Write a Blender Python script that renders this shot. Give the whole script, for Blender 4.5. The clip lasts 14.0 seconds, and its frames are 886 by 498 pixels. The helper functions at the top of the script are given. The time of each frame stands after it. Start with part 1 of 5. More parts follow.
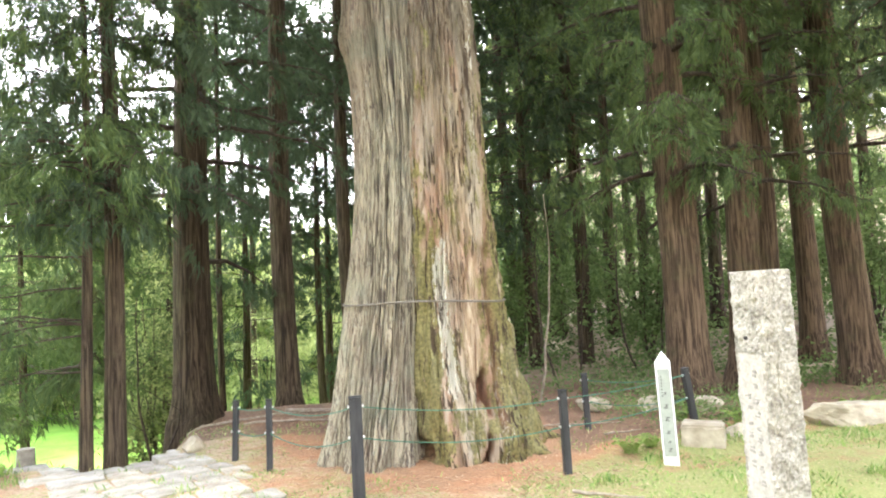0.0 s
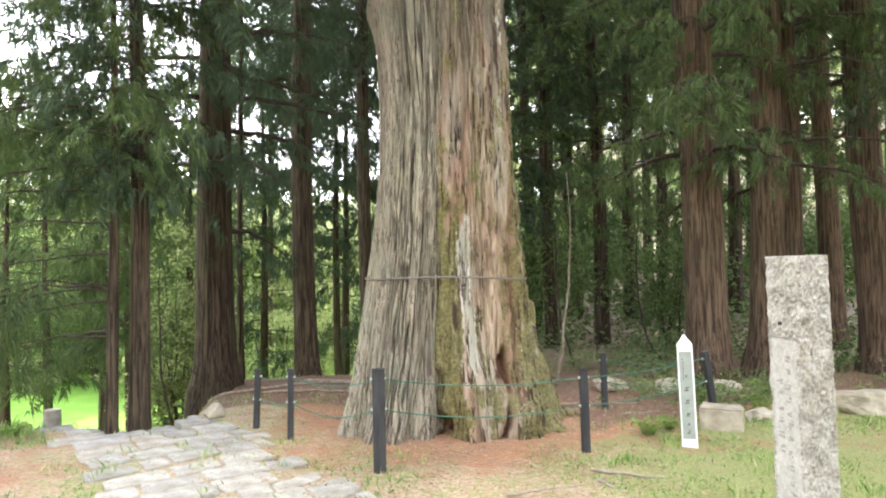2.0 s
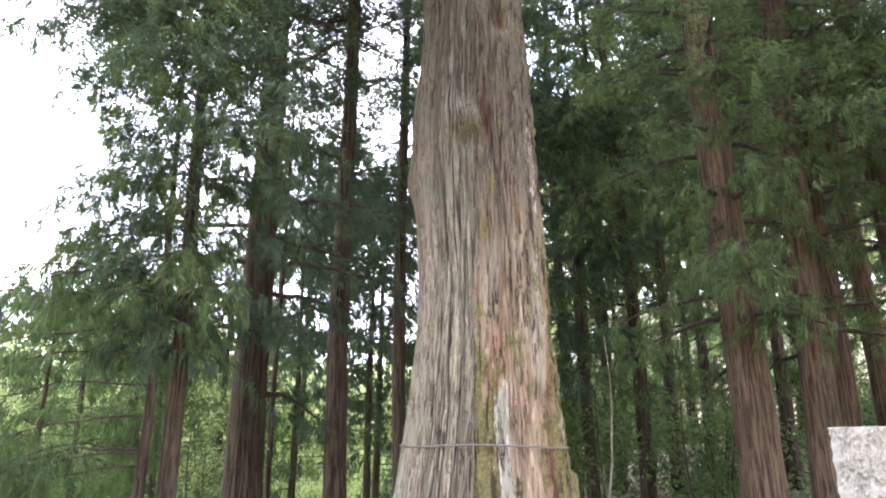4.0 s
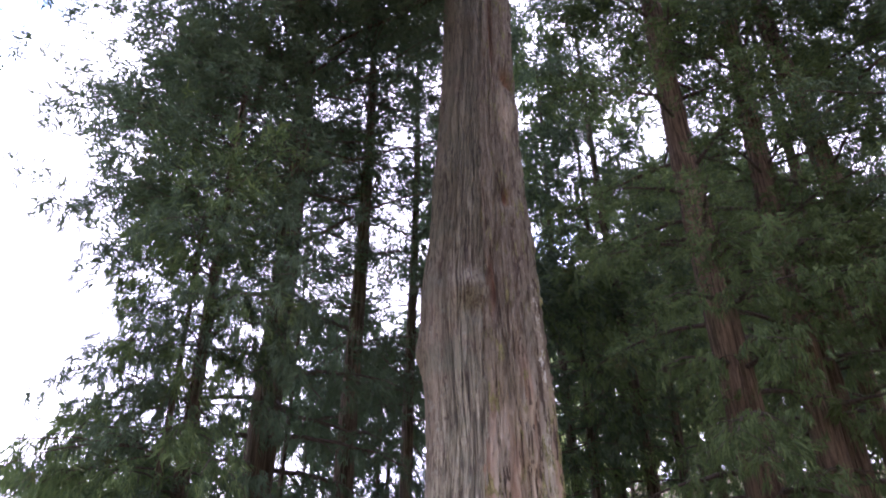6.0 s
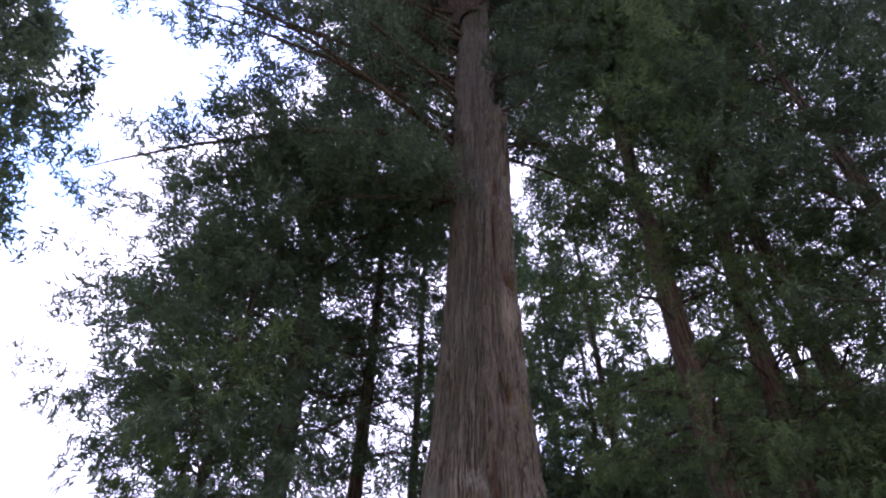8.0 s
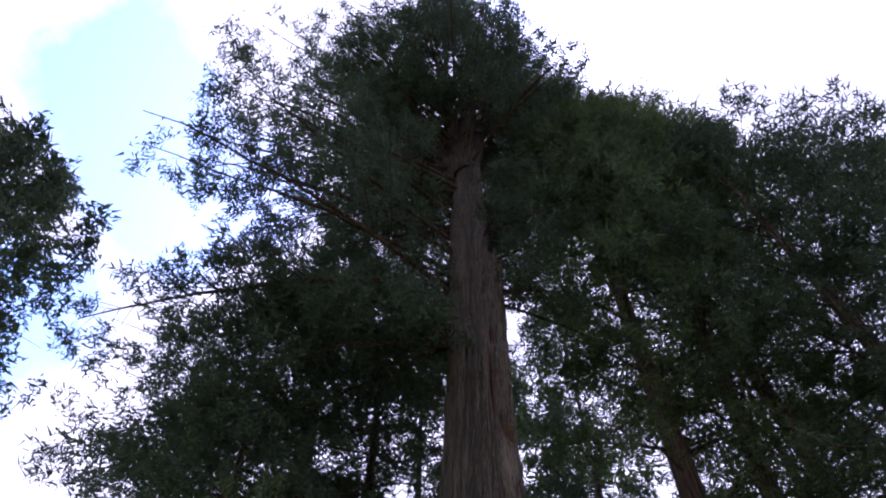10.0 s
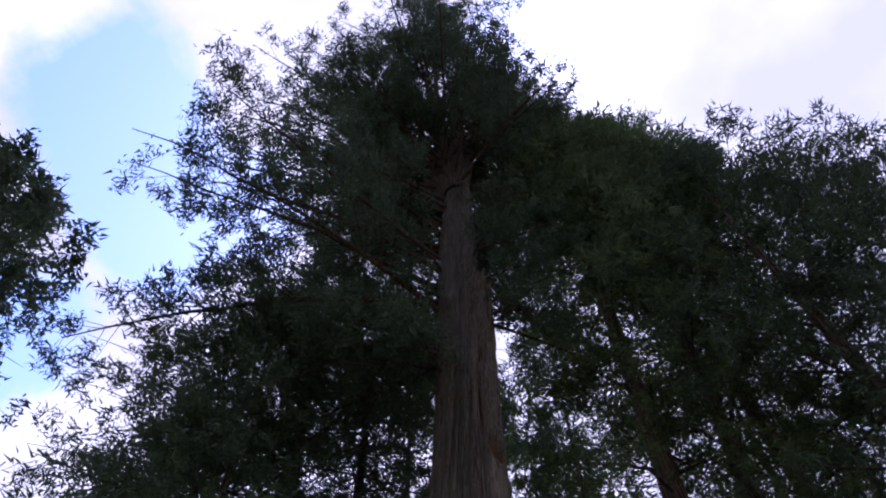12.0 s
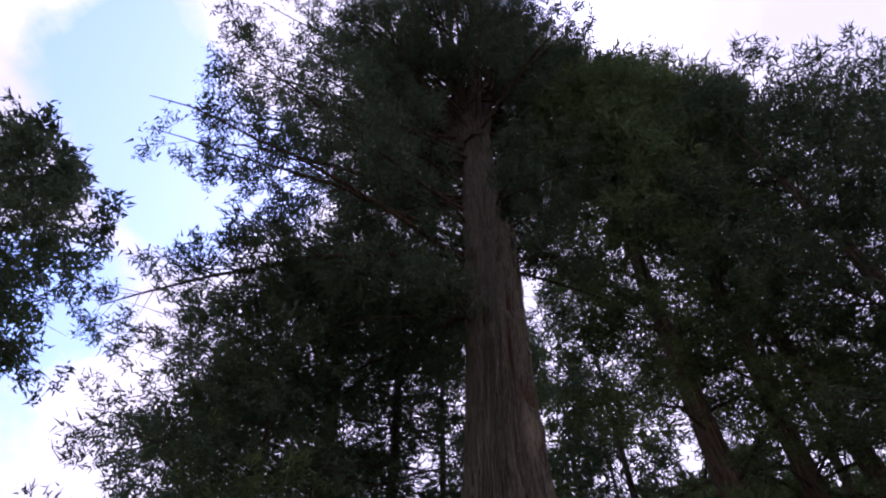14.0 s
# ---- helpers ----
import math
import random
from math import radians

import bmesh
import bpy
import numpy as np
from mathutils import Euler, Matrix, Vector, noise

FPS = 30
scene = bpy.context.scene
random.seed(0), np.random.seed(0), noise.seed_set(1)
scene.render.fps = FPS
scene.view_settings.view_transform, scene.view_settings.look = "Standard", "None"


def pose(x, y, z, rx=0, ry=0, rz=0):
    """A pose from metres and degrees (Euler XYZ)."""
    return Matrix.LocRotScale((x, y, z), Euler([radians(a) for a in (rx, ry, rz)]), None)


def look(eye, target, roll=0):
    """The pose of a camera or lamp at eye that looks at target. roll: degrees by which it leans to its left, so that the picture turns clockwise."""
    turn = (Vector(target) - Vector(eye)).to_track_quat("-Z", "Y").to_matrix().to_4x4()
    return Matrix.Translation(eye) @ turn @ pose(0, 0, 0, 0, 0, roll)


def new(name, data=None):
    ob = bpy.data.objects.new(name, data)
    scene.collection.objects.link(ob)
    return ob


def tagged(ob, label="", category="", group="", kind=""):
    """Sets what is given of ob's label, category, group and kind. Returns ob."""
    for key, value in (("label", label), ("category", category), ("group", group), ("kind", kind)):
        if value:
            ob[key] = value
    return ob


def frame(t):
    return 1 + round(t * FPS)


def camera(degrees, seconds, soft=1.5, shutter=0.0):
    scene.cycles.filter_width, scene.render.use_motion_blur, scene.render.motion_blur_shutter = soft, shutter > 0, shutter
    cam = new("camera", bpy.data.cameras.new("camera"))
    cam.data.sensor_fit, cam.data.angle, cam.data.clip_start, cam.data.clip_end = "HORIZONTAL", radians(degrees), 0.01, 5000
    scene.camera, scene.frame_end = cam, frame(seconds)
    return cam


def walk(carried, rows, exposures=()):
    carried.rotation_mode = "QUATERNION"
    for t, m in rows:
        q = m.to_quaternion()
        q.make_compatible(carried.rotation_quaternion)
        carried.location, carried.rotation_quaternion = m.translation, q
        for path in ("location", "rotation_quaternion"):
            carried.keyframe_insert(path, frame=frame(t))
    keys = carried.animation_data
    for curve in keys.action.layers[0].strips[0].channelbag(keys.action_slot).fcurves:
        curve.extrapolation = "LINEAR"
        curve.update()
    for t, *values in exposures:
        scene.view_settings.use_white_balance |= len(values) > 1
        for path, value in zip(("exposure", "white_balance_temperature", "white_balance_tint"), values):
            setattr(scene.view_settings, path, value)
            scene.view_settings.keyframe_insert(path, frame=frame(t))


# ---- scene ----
cam = camera(66.65, 14.0, soft=2.0)
# seconds, sideways shift, yaw, pitch, roll
PATH = [
    (0.0, 0.086, -0.50, 3.99, 2.99),
    (0.5, 0.074, 0.82, 2.12, 1.59),
    (1.0, 0.040, 0.15, 1.74, 1.09),
    (1.5, 0.006, 0.09, 1.56, 1.23),
    (2.0, -0.006, 0.60, 2.03, 1.31),
    (2.5, -0.030, 1.13, 4.50, 1.32),
    (3.0, -0.050, 1.45, 10.31, 0.88),
    (3.2, -0.047, 1.87, 11.92, 0.65),
    (5.3, -0.050, 4.39, 24.50, 0.62),
    (5.5, -0.050, 4.38, 26.83, 0.58),
    (6.0, -0.050, 4.03, 30.24, 0.51),
    (6.5, -0.050, 3.58, 33.76, 0.20),
    (7.0, -0.050, 3.03, 38.66, -0.13),
    (7.5, -0.050, 3.50, 42.96, -0.57),
    (8.0, -0.050, 3.51, 46.96, -0.62),
    (8.5, -0.050, 3.37, 50.84, -0.57),
    (9.0, -0.050, 3.99, 54.46, -0.36),
    (9.2, -0.050, 4.15, 55.75, -0.24),
    (11.3, -0.050, 3.08, 61.31, 0.53),
    (11.5, -0.050, 3.10, 61.21, 0.65),
    (12.0, -0.050, 3.18, 61.05, 0.68),
    (12.5, -0.050, 3.67, 60.62, 0.61),
    (13.0, -0.050, 4.22, 59.13, 0.46),
    (13.5, -0.050, 5.19, 54.99, 0.26),
    (14.0, -0.050, 6.69, 56.95, 0.41),
]
LIGHT = [(0.0, 3.55, 6550, 11), (0.5, 3.19, 6450, 12), (1.2, 3.12, 6400, 13), (2.3, 3.16, 6400, 13), (3.2, 3.42, 6150, 18), (5.3, 2.76, 5750, 33), (6.5, 2.16, 5600, 39), (8.0, 1.81, 5500, 39),
         (9.2, 1.36, 5450, 37), (11.3, 0.38, 5350, 38), (12.6, 0.38, 5350, 38), (14.0, 0.50, 5650, 42)]   # seconds, stops, white balance
walk(cam, [(t, pose(x, 0, 1.5, 90 + p, r, y)) for t, x, y, p, r in PATH], LIGHT)

# ---- sky and sun ----
SUN_AZ, SUN_EL = 22.0, 60.0   # degrees, clockwise from +y


def make_world():
    w = bpy.data.worlds.new("sky")
    scene.world = w
    w.use_nodes = True
    nt = w.node_tree
    nt.nodes.clear()
    n = nt.nodes.new
    out, bg, sky = n("ShaderNodeOutputWorld"), n("ShaderNodeBackground"), n("ShaderNodeTexSky")
    sky.sky_type, sky.sun_disc = "NISHITA", False
    sky.sun_elevation, sky.sun_rotation = radians(SUN_EL), radians(SUN_AZ)
    co, sep, add, div, noi, ramp, mix, gain = (n("ShaderNodeTexCoord"), n("ShaderNodeSeparateXYZ"), n("ShaderNodeMath"), n("ShaderNodeVectorMath"),
                                               n("ShaderNodeTexNoise"), n("ShaderNodeValToRGB"), n("ShaderNodeMix"), n("ShaderNodeMix"))
    link = nt.links.new
    link(co.outputs["Generated"], sep.inputs[0])
    add.operation, add.inputs[1].default_value = "ADD", 0.35
    link(sep.outputs[2], add.inputs[0])
    com = n("ShaderNodeCombineXYZ")
    for i in range(3):
        link(add.outputs[0], com.inputs[i])
    div.operation = "DIVIDE"
    link(co.outputs["Generated"], div.inputs[0])
    link(com.outputs[0], div.inputs[1])
    shift = n("ShaderNodeVectorMath")
    shift.operation = "ADD"
    shift.inputs[1].default_value = (5.95, 2.75, 0.0)
    link(div.outputs[0], shift.inputs[0])
    link(shift.outputs[0], noi.inputs["Vector"])
    noi.inputs["Scale"].default_value, noi.inputs["Detail"].default_value, noi.inputs["Roughness"].default_value = 2.6, 8, 0.58
    ramp.color_ramp.elements[0].position, ramp.color_ramp.elements[1].position = 0.42, 0.53
    # rifts of blue between the clouds: compass, height and width in degrees
    open_sky = None
    for az, el, wide in ((-60, 61, 9), (-47, 59, 9), (-36, 61, 7), (-50, 42, 8), (46, 75, 8), (30, 77, 6), (120, 50, 16), (-150, 45, 18), (-100, 35, 12)):
        far, hole = n("ShaderNodeVectorMath"), n("ShaderNodeMapRange")
        far.operation = "DISTANCE"
        a, e = radians(az), radians(el)
        far.inputs[1].default_value = (math.sin(a) * math.cos(e), math.cos(a) * math.cos(e), math.sin(e))
        link(co.outputs["Generated"], far.inputs[0])
        hole.inputs["From Min"].default_value, hole.inputs["From Max"].default_value = radians(wide) * 1.3, radians(wide) * 0.3
        hole.inputs["To Min"].default_value, hole.inputs["To Max"].default_value = 0.0, 0.33
        link(far.outputs["Value"], hole.inputs["Value"])
        if open_sky is None:
            open_sky = hole.outputs[0]
        else:
            most = n("ShaderNodeMath")
            most.operation = "MAXIMUM"
            link(open_sky, most.inputs[0])
            link(hole.outputs[0], most.inputs[1])
            open_sky = most.outputs[0]
    cover, lift = n("ShaderNodeMath"), n("ShaderNodeMath")
    cover.operation, lift.operation = "SUBTRACT", "ADD"
    lift.inputs[1].default_value = 0.18
    link(noi.outputs["Fac"], lift.inputs[0])
    link(lift.outputs[0], cover.inputs[0])
    link(open_sky, cover.inputs[1])
    link(cover.outputs[0], ramp.inputs[0])
    gain.data_type, gain.blend_type = "RGBA", "MULTIPLY"
    gain.inputs["Factor"].default_value = 1
    gain.inputs["B"].default_value = (0.285, 0.298, 0.318, 1)
    link(sky.outputs[0], gain.inputs["A"])
    mix.data_type = "RGBA"
    shade, puff = n("ShaderNodeTexNoise"), n("ShaderNodeValToRGB")     # billows in the cloud
    shade.inputs["Scale"].default_value, shade.inputs["Detail"].default_value = 3.1, 5
    link(div.outputs[0], shade.inputs["Vector"])
    puff.color_ramp.elements[0].position, puff.color_ramp.elements[1].position = 0.38, 0.6
    puff.color_ramp.elements[0].color, puff.color_ramp.elements[1].color = (0.66, 0.67, 0.74, 1), (0.98, 0.97, 0.99, 1)
    link(shade.outputs["Fac"], puff.inputs[0])
    link(puff.outputs[0], mix.inputs["B"])
    link(ramp.outputs[0], mix.inputs["Factor"])
    link(gain.outputs["Result"], mix.inputs["A"])
    link(mix.outputs["Result"], bg.inputs[0])
    link(bg.outputs[0], out.inputs[0])


make_world()
sun = new("sun", bpy.data.lights.new("sun", "SUN"))
sun.data.energy, sun.data.angle, sun.data.color = 1.5, radians(10), (1.0, 0.95, 0.86)
_a, _e = radians(SUN_AZ), radians(SUN_EL)
sun.matrix_world = look((math.sin(_a) * math.cos(_e) * 80, math.cos(_a) * math.cos(_e) * 80, math.sin(_e) * 80), (0, 0, 0))


# ---- materials ----
class Nodes:
    """A small maker of node materials."""

    def __init__(self, name, rough=0.9):
        self.m = bpy.data.materials.new(name)
        self.m.use_nodes = True
        self.t = self.m.node_tree
        self.b = self.t.nodes["Principled BSDF"]
        self.b.inputs["Roughness"].default_value = rough
        self.b.inputs["Specular IOR Level"].default_value = 0.25
        self.co = self.t.nodes.new("ShaderNodeTexCoord")

    def n(self, kind):
        return self.t.nodes.new("ShaderNode" + kind)

    def link(self, a, b):
        self.t.links.new(a, b)

    def noise(self, scale, detail=4, stretch=None, rough=0.6, twist=0.0):
        t = self.n("TexNoise")
        t.inputs["Scale"].default_value, t.inputs["Detail"].default_value, t.inputs["Roughness"].default_value = scale, detail, rough
        t.inputs["Distortion"].default_value = twist
        src = self.co.outputs["Object"]
        if stretch:
            mp = self.n("Mapping")
            mp.inputs["Scale"].default_value = stretch
            self.link(src, mp.inputs[0])
            src = mp.outputs[0]
        self.link(src, t.inputs["Vector"])
        return t.outputs["Fac"]

    def ramp(self, fac, *stops):
        r = self.n("ValToRGB")
        els = r.color_ramp.elements
        while len(els) < len(stops):
            els.new(0.5)
        for e, (p, c) in zip(els, stops):
            e.position, e.color = p, ((c, c, c, 1) if isinstance(c, (int, float)) else (*c, 1))
        self.link(fac, r.inputs[0])
        return r.outputs[0]

    def mix(self, fac, a, b, blend="MIX"):
        m = self.n("Mix")
        m.data_type, m.blend_type = "RGBA", blend
        for sock, v in ((m.inputs["Factor"], fac), (m.inputs["A"], a), (m.inputs["B"], b)):
            if isinstance(v, (int, float)):
                sock.default_value = v
            elif isinstance(v, tuple):
                sock.default_value = (*v, 1)
            else:
                self.link(v, sock)
        return m.outputs["Result"]

    def attr(self, name):
        a = self.n("Attribute")
        a.attribute_name = name
        return a.outputs["Fac"]

    def color(self, c):
        self.link(c, self.b.inputs["Base Color"])
        return self

    def bump(self, h, strength=0.5, dist=0.02):
        b = self.n("Bump")
        b.inputs["Strength"].default_value, b.inputs["Distance"].default_value = strength, dist
        self.link(h, b.inputs["Height"])
        self.link(b.outputs[0], self.b.inputs["Normal"])
        return self

    def island(self):
        return self.n("NewGeometry").outputs["Random Per Island"]

    def objrand(self):
        return self.n("ObjectInfo").outputs["Random"]


def foliage_mat(name, dark, mid, light, through_it=0.3):
    k = Nodes(name, 0.8)
    big = k.noise(0.55, 3)
    c = k.ramp(k.island(), (0.0, dark), (0.55, mid), (1.0, light))
    c = k.mix(k.ramp(big, (0.35, 0.0), (0.7, 0.55)), c, light)
    c = k.mix(k.ramp(k.noise(1.9, 2), (0.66, 0.0), (0.74, 0.5)), c, (0.11, 0.065, 0.03))
    k.color(c)
    tr, ms = k.n("BsdfTranslucent"), k.n("MixShader")
    k.link(c, tr.inputs[0])
    ms.inputs[0].default_value = through_it
    k.link(k.b.outputs[0], ms.inputs[1])
    k.link(tr.outputs[0], ms.inputs[2])
    k.link(ms.outputs[0], k.t.nodes["Material Output"].inputs["Surface"])
    return k.m


M_CEDAR = foliage_mat("cedar_needles", (0.046, 0.072, 0.044), (0.058, 0.090, 0.050), (0.080, 0.116, 0.058))
M_CEDAR_LIGHT = foliage_mat("light_cedar_needles", (0.050, 0.083, 0.036), (0.076, 0.118, 0.046), (0.125, 0.172, 0.06), 0.4)
M_BROAD = foliage_mat("broad_leaves", (0.04, 0.07, 0.03), (0.16, 0.22, 0.075), (0.43, 0.47, 0.21), 0.45)
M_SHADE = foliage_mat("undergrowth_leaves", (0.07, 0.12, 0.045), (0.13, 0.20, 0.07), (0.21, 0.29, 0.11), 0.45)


def bark_mat(name, furrow, mid, ridge, scale=1.0):
    k = Nodes(name, 0.92)
    v = k.noise(34 * scale, 7, (1, 1, 0.055), 0.68, 0.7)
    blot = k.noise(1.3, 4)
    c = k.ramp(v, (0.42, furrow), (0.49, mid), (0.6, ridge))
    c = k.mix(k.ramp(blot, (0.45, 0.0), (0.7, 0.6)), c, tuple(x * 0.6 for x in mid))
    c = k.mix(k.ramp(k.noise(3.0, 5), (0.55, 0.0), (0.75, 0.35)), c, (0.10, 0.11, 0.05))
    return k.color(c).bump(v, 0.9, 0.03).m


M_BARK = bark_mat("dark_cedar_bark", (0.022, 0.015, 0.010), (0.058, 0.042, 0.028), (0.115, 0.087, 0.057))
M_BARK_RED = bark_mat("reddish_cedar_bark", (0.040, 0.026, 0.017), (0.092, 0.062, 0.040), (0.17, 0.122, 0.080))
M_TWIG = bark_mat("branch_bark", (0.035, 0.027, 0.02), (0.07, 0.052, 0.04), (0.11, 0.085, 0.065), 2.0)


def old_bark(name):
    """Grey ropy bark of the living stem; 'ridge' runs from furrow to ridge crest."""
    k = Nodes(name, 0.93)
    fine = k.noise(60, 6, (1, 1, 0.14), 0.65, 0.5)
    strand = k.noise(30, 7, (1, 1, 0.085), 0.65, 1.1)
    # Furrow tone is brown inner bark, darkened with the shade of the crevices.
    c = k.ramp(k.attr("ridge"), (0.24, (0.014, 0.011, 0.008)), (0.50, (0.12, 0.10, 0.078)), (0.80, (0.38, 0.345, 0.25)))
    c = k.mix(k.ramp(strand, (0.43, 0.8), (0.49, 0.0)), c, (0.055, 0.042, 0.033))
    c = k.mix(k.ramp(fine, (0.38, 0.5), (0.5, 0.0)), c, (0.10, 0.08, 0.064))
    c = k.mix(k.ramp(k.noise(1.1, 5, (1, 1, 0.4)), (0.42, 0.0), (0.62, 0.45)), c, (0.23, 0.165, 0.13))
    c = k.mix(k.ramp(k.noise(2.4, 5), (0.5, 0.0), (0.68, 0.5)), c, (0.22, 0.235, 0.175))
    c = k.mix(k.ramp(k.noise(9, 5), (0.6, 0.0), (0.68, 0.5)), c, (0.36, 0.37, 0.30))
    # Browner upper bark, darkened further for the crown's shade on the stem.
    c = k.mix(k.attr("high_shade"), c, k.mix(1.0, c, (0.285, 0.28, 0.25), "MULTIPLY"))
    return k.color(c).bump(k.mix(0.5, fine, strand), 1.0, 0.025).m


def old_stem(name):
    """Mossy, half dead stem: tan bark plates, moss, pale lichen streaks, bare wood."""
    k = Nodes(name, 0.93)
    fine, strand = k.noise(46, 6, (1, 1, 0.16), 0.65, 0.4), k.noise(17, 6, (1, 1, 0.09), 0.6, 0.8)
    # Low 'ridge' tones hold crevice shade as well as brown bark.
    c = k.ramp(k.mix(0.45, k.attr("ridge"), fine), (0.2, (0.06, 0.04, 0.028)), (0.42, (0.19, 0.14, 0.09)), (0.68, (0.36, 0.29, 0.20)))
    c = k.mix(k.ramp(k.noise(2.6, 5, (1, 1, 0.25)), (0.45, 0.0), (0.6, 0.7)), c, (0.29, 0.165, 0.11))
    c = k.mix(k.ramp(k.noise(3.6, 5, (1, 1, 0.15)), (0.52, 0.0), (0.62, 0.7)), c, (0.40, 0.36, 0.28))
    # Upper stem: browner bark with the crown's shade put into its colour.
    c = k.mix(k.attr("high_shade"), c, k.ramp(fine, (0.32, (0.045, 0.038, 0.027)), (0.52, (0.11, 0.095, 0.068)), (0.7, (0.18, 0.158, 0.115))))
    moss = k.ramp(k.noise(34, 6), (0.35, (0.06, 0.058, 0.018)), (0.5, (0.14, 0.138, 0.042)), (0.68, (0.25, 0.24, 0.085)))
    c = k.mix(k.ramp(k.mix(0.68, k.attr("moss"), k.noise(9, 7, (1, 1, 0.35), 0.65)), (0.46, 0.0), (0.50, 0.8)), c, moss)
    c = k.mix(k.ramp(k.mix(0.6, k.attr("lichen"), k.noise(34, 7, (1, 1, 0.3), 0.7)), (0.555, 0.0), (0.575, 0.8)), c, (0.49, 0.48, 0.40))
    c = k.mix(k.ramp(strand, (0.40, 0.92), (0.455, 0.0)), c, (0.045, 0.03, 0.02))
    # Deepest furrows darkened again: their shade put into the colour.
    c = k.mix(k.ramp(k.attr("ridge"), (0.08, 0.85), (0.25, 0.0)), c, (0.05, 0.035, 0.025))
    c = k.mix(k.attr("wood"), c, k.ramp(k.noise(30, 6, (1, 1, 0.07), 0.7), (0.36, (0.16, 0.10, 0.065)), (0.48, (0.40, 0.30, 0.20)), (0.65, (0.56, 0.47, 0.35))))
    c = k.mix(k.attr("rot"), c, k.ramp(k.noise(20, 5, (1, 1, 0.2)), (0.3, (0.06, 0.034, 0.022)), (0.55, (0.17, 0.082, 0.05)), (0.75, (0.27, 0.15, 0.10))))
    return k.color(c).bump(k.mix(0.5, fine, strand), 1.0, 0.03).m


M_OLD, M_MOSSY = old_bark("grey_ropy_bark"), old_stem("mossy_split_bark")


def ground_mat():
    k = Nodes("grass_and_needle_litter", 0.95)
    fine, mid = k.noise(38, 6), k.noise(5.5, 6)
    soil = k.ramp(fine, (0.3, (0.20, 0.135, 0.085)), (0.5, (0.37, 0.275, 0.18)), (0.7, (0.50, 0.41, 0.285)))
    grass = k.ramp(k.noise(60, 5), (0.3, (0.12, 0.16, 0.045)), (0.55, (0.24, 0.28, 0.09)), (0.75, (0.40, 0.40, 0.17)))
    c = k.mix(k.ramp(k.mix(0.72, k.attr("green"), k.mix(0.55, k.mix(0.4, mid, k.noise(1.7, 4)), k.noise(21, 5))), (0.50, 0.0), (0.58, 0.8)), soil, grass)
    litter = k.ramp(k.noise(70, 6), (0.3, (0.15, 0.07, 0.036)), (0.5, (0.35, 0.172, 0.092)), (0.72, (0.50, 0.30, 0.18)))
    litter = k.mix(k.ramp(k.noise(2.2, 5), (0.4, 0.0), (0.65, 0.6)), litter, (0.27, 0.19, 0.125))
    c = k.mix(k.ramp(k.mix(0.4, k.attr("litter"), k.noise(4.5, 7)), (0.42, 0.0), (0.56, 0.92)), c, litter)
    # Dark needle humus, with the shade under the trees in its colour.
    humus_shade = k.ramp(k.noise(55, 6), (0.3, (0.06, 0.04, 0.028)), (0.5, (0.15, 0.095, 0.066)), (0.72, (0.27, 0.185, 0.13)))
    c = k.mix(k.ramp(k.mix(0.35, k.attr("humus_shade"), k.noise(3.5, 6)), (0.40, 0.0), (0.58, 0.9)), c, humus_shade)
    c = k.mix(k.attr("meadow"), c, k.ramp(k.noise(1.2, 5), (0.3, (0.12, 0.27, 0.035)), (0.7, (0.21, 0.37, 0.06))))
    c = k.mix(k.attr("forest"), c, k.ramp(k.noise(1.5, 6), (0.35, (0.18, 0.135, 0.095)), (0.55, (0.37, 0.30, 0.225)), (0.72, (0.19, 0.23, 0.10))))
    return k.color(c).bump(fine, 0.7, 0.02).m


M_GROUND = ground_mat()


def plain_mat(name, a, b, scale=8.0, rough=0.8, bump=0.4, dist=0.004, metal=0.0, stretch=None, obj=0.0):
    k = Nodes(name, rough)
    v = k.noise(scale, 6, stretch)
    c = k.mix(k.ramp(v, (0.3, 0.0), (0.7, 1.0)), a, b)
    if obj:
        h = k.n("HueSaturation")
        mp = k.n("MapRange")
        mp.inputs["To Min"].default_value, mp.inputs["To Max"].default_value = 1 - obj, 1 + obj
        k.link(k.objrand(), mp.inputs["Value"])
        k.link(mp.outputs[0], h.inputs["Value"])
        k.link(c, h.inputs["Color"])
        c = h.outputs[0]
    k.b.inputs["Metallic"].default_value = metal
    return k.color(c).bump(v, bump, dist).m


M_POST = plain_mat("charcoal_plastic", (0.024, 0.025, 0.027), (0.056, 0.057, 0.058), 22, 0.55, 0.3, 0.003, 0, (1, 1, 0.15))
M_ROPE = plain_mat("green_rope", (0.035, 0.13, 0.09), (0.09, 0.2, 0.14), 60, 0.6)
M_WIRE = plain_mat("weathered_cable", (0.10, 0.09, 0.075), (0.2, 0.18, 0.15), 60, 0.7)
M_TIE = plain_mat("pale_wire_tie", (0.5, 0.5, 0.48), (0.7, 0.7, 0.68), 40, 0.5)
M_WHITE = plain_mat("white_paint", (0.72, 0.73, 0.72), (0.84, 0.85, 0.84), 9, 0.5, 0.15)
M_PANEL = plain_mat("grey_green_panel", (0.27, 0.30, 0.26), (0.36, 0.39, 0.34), 14, 0.5, 0.1)
M_INK = plain_mat("black_ink", (0.03, 0.03, 0.03), (0.07, 0.07, 0.065), 30, 0.6, 0.1)


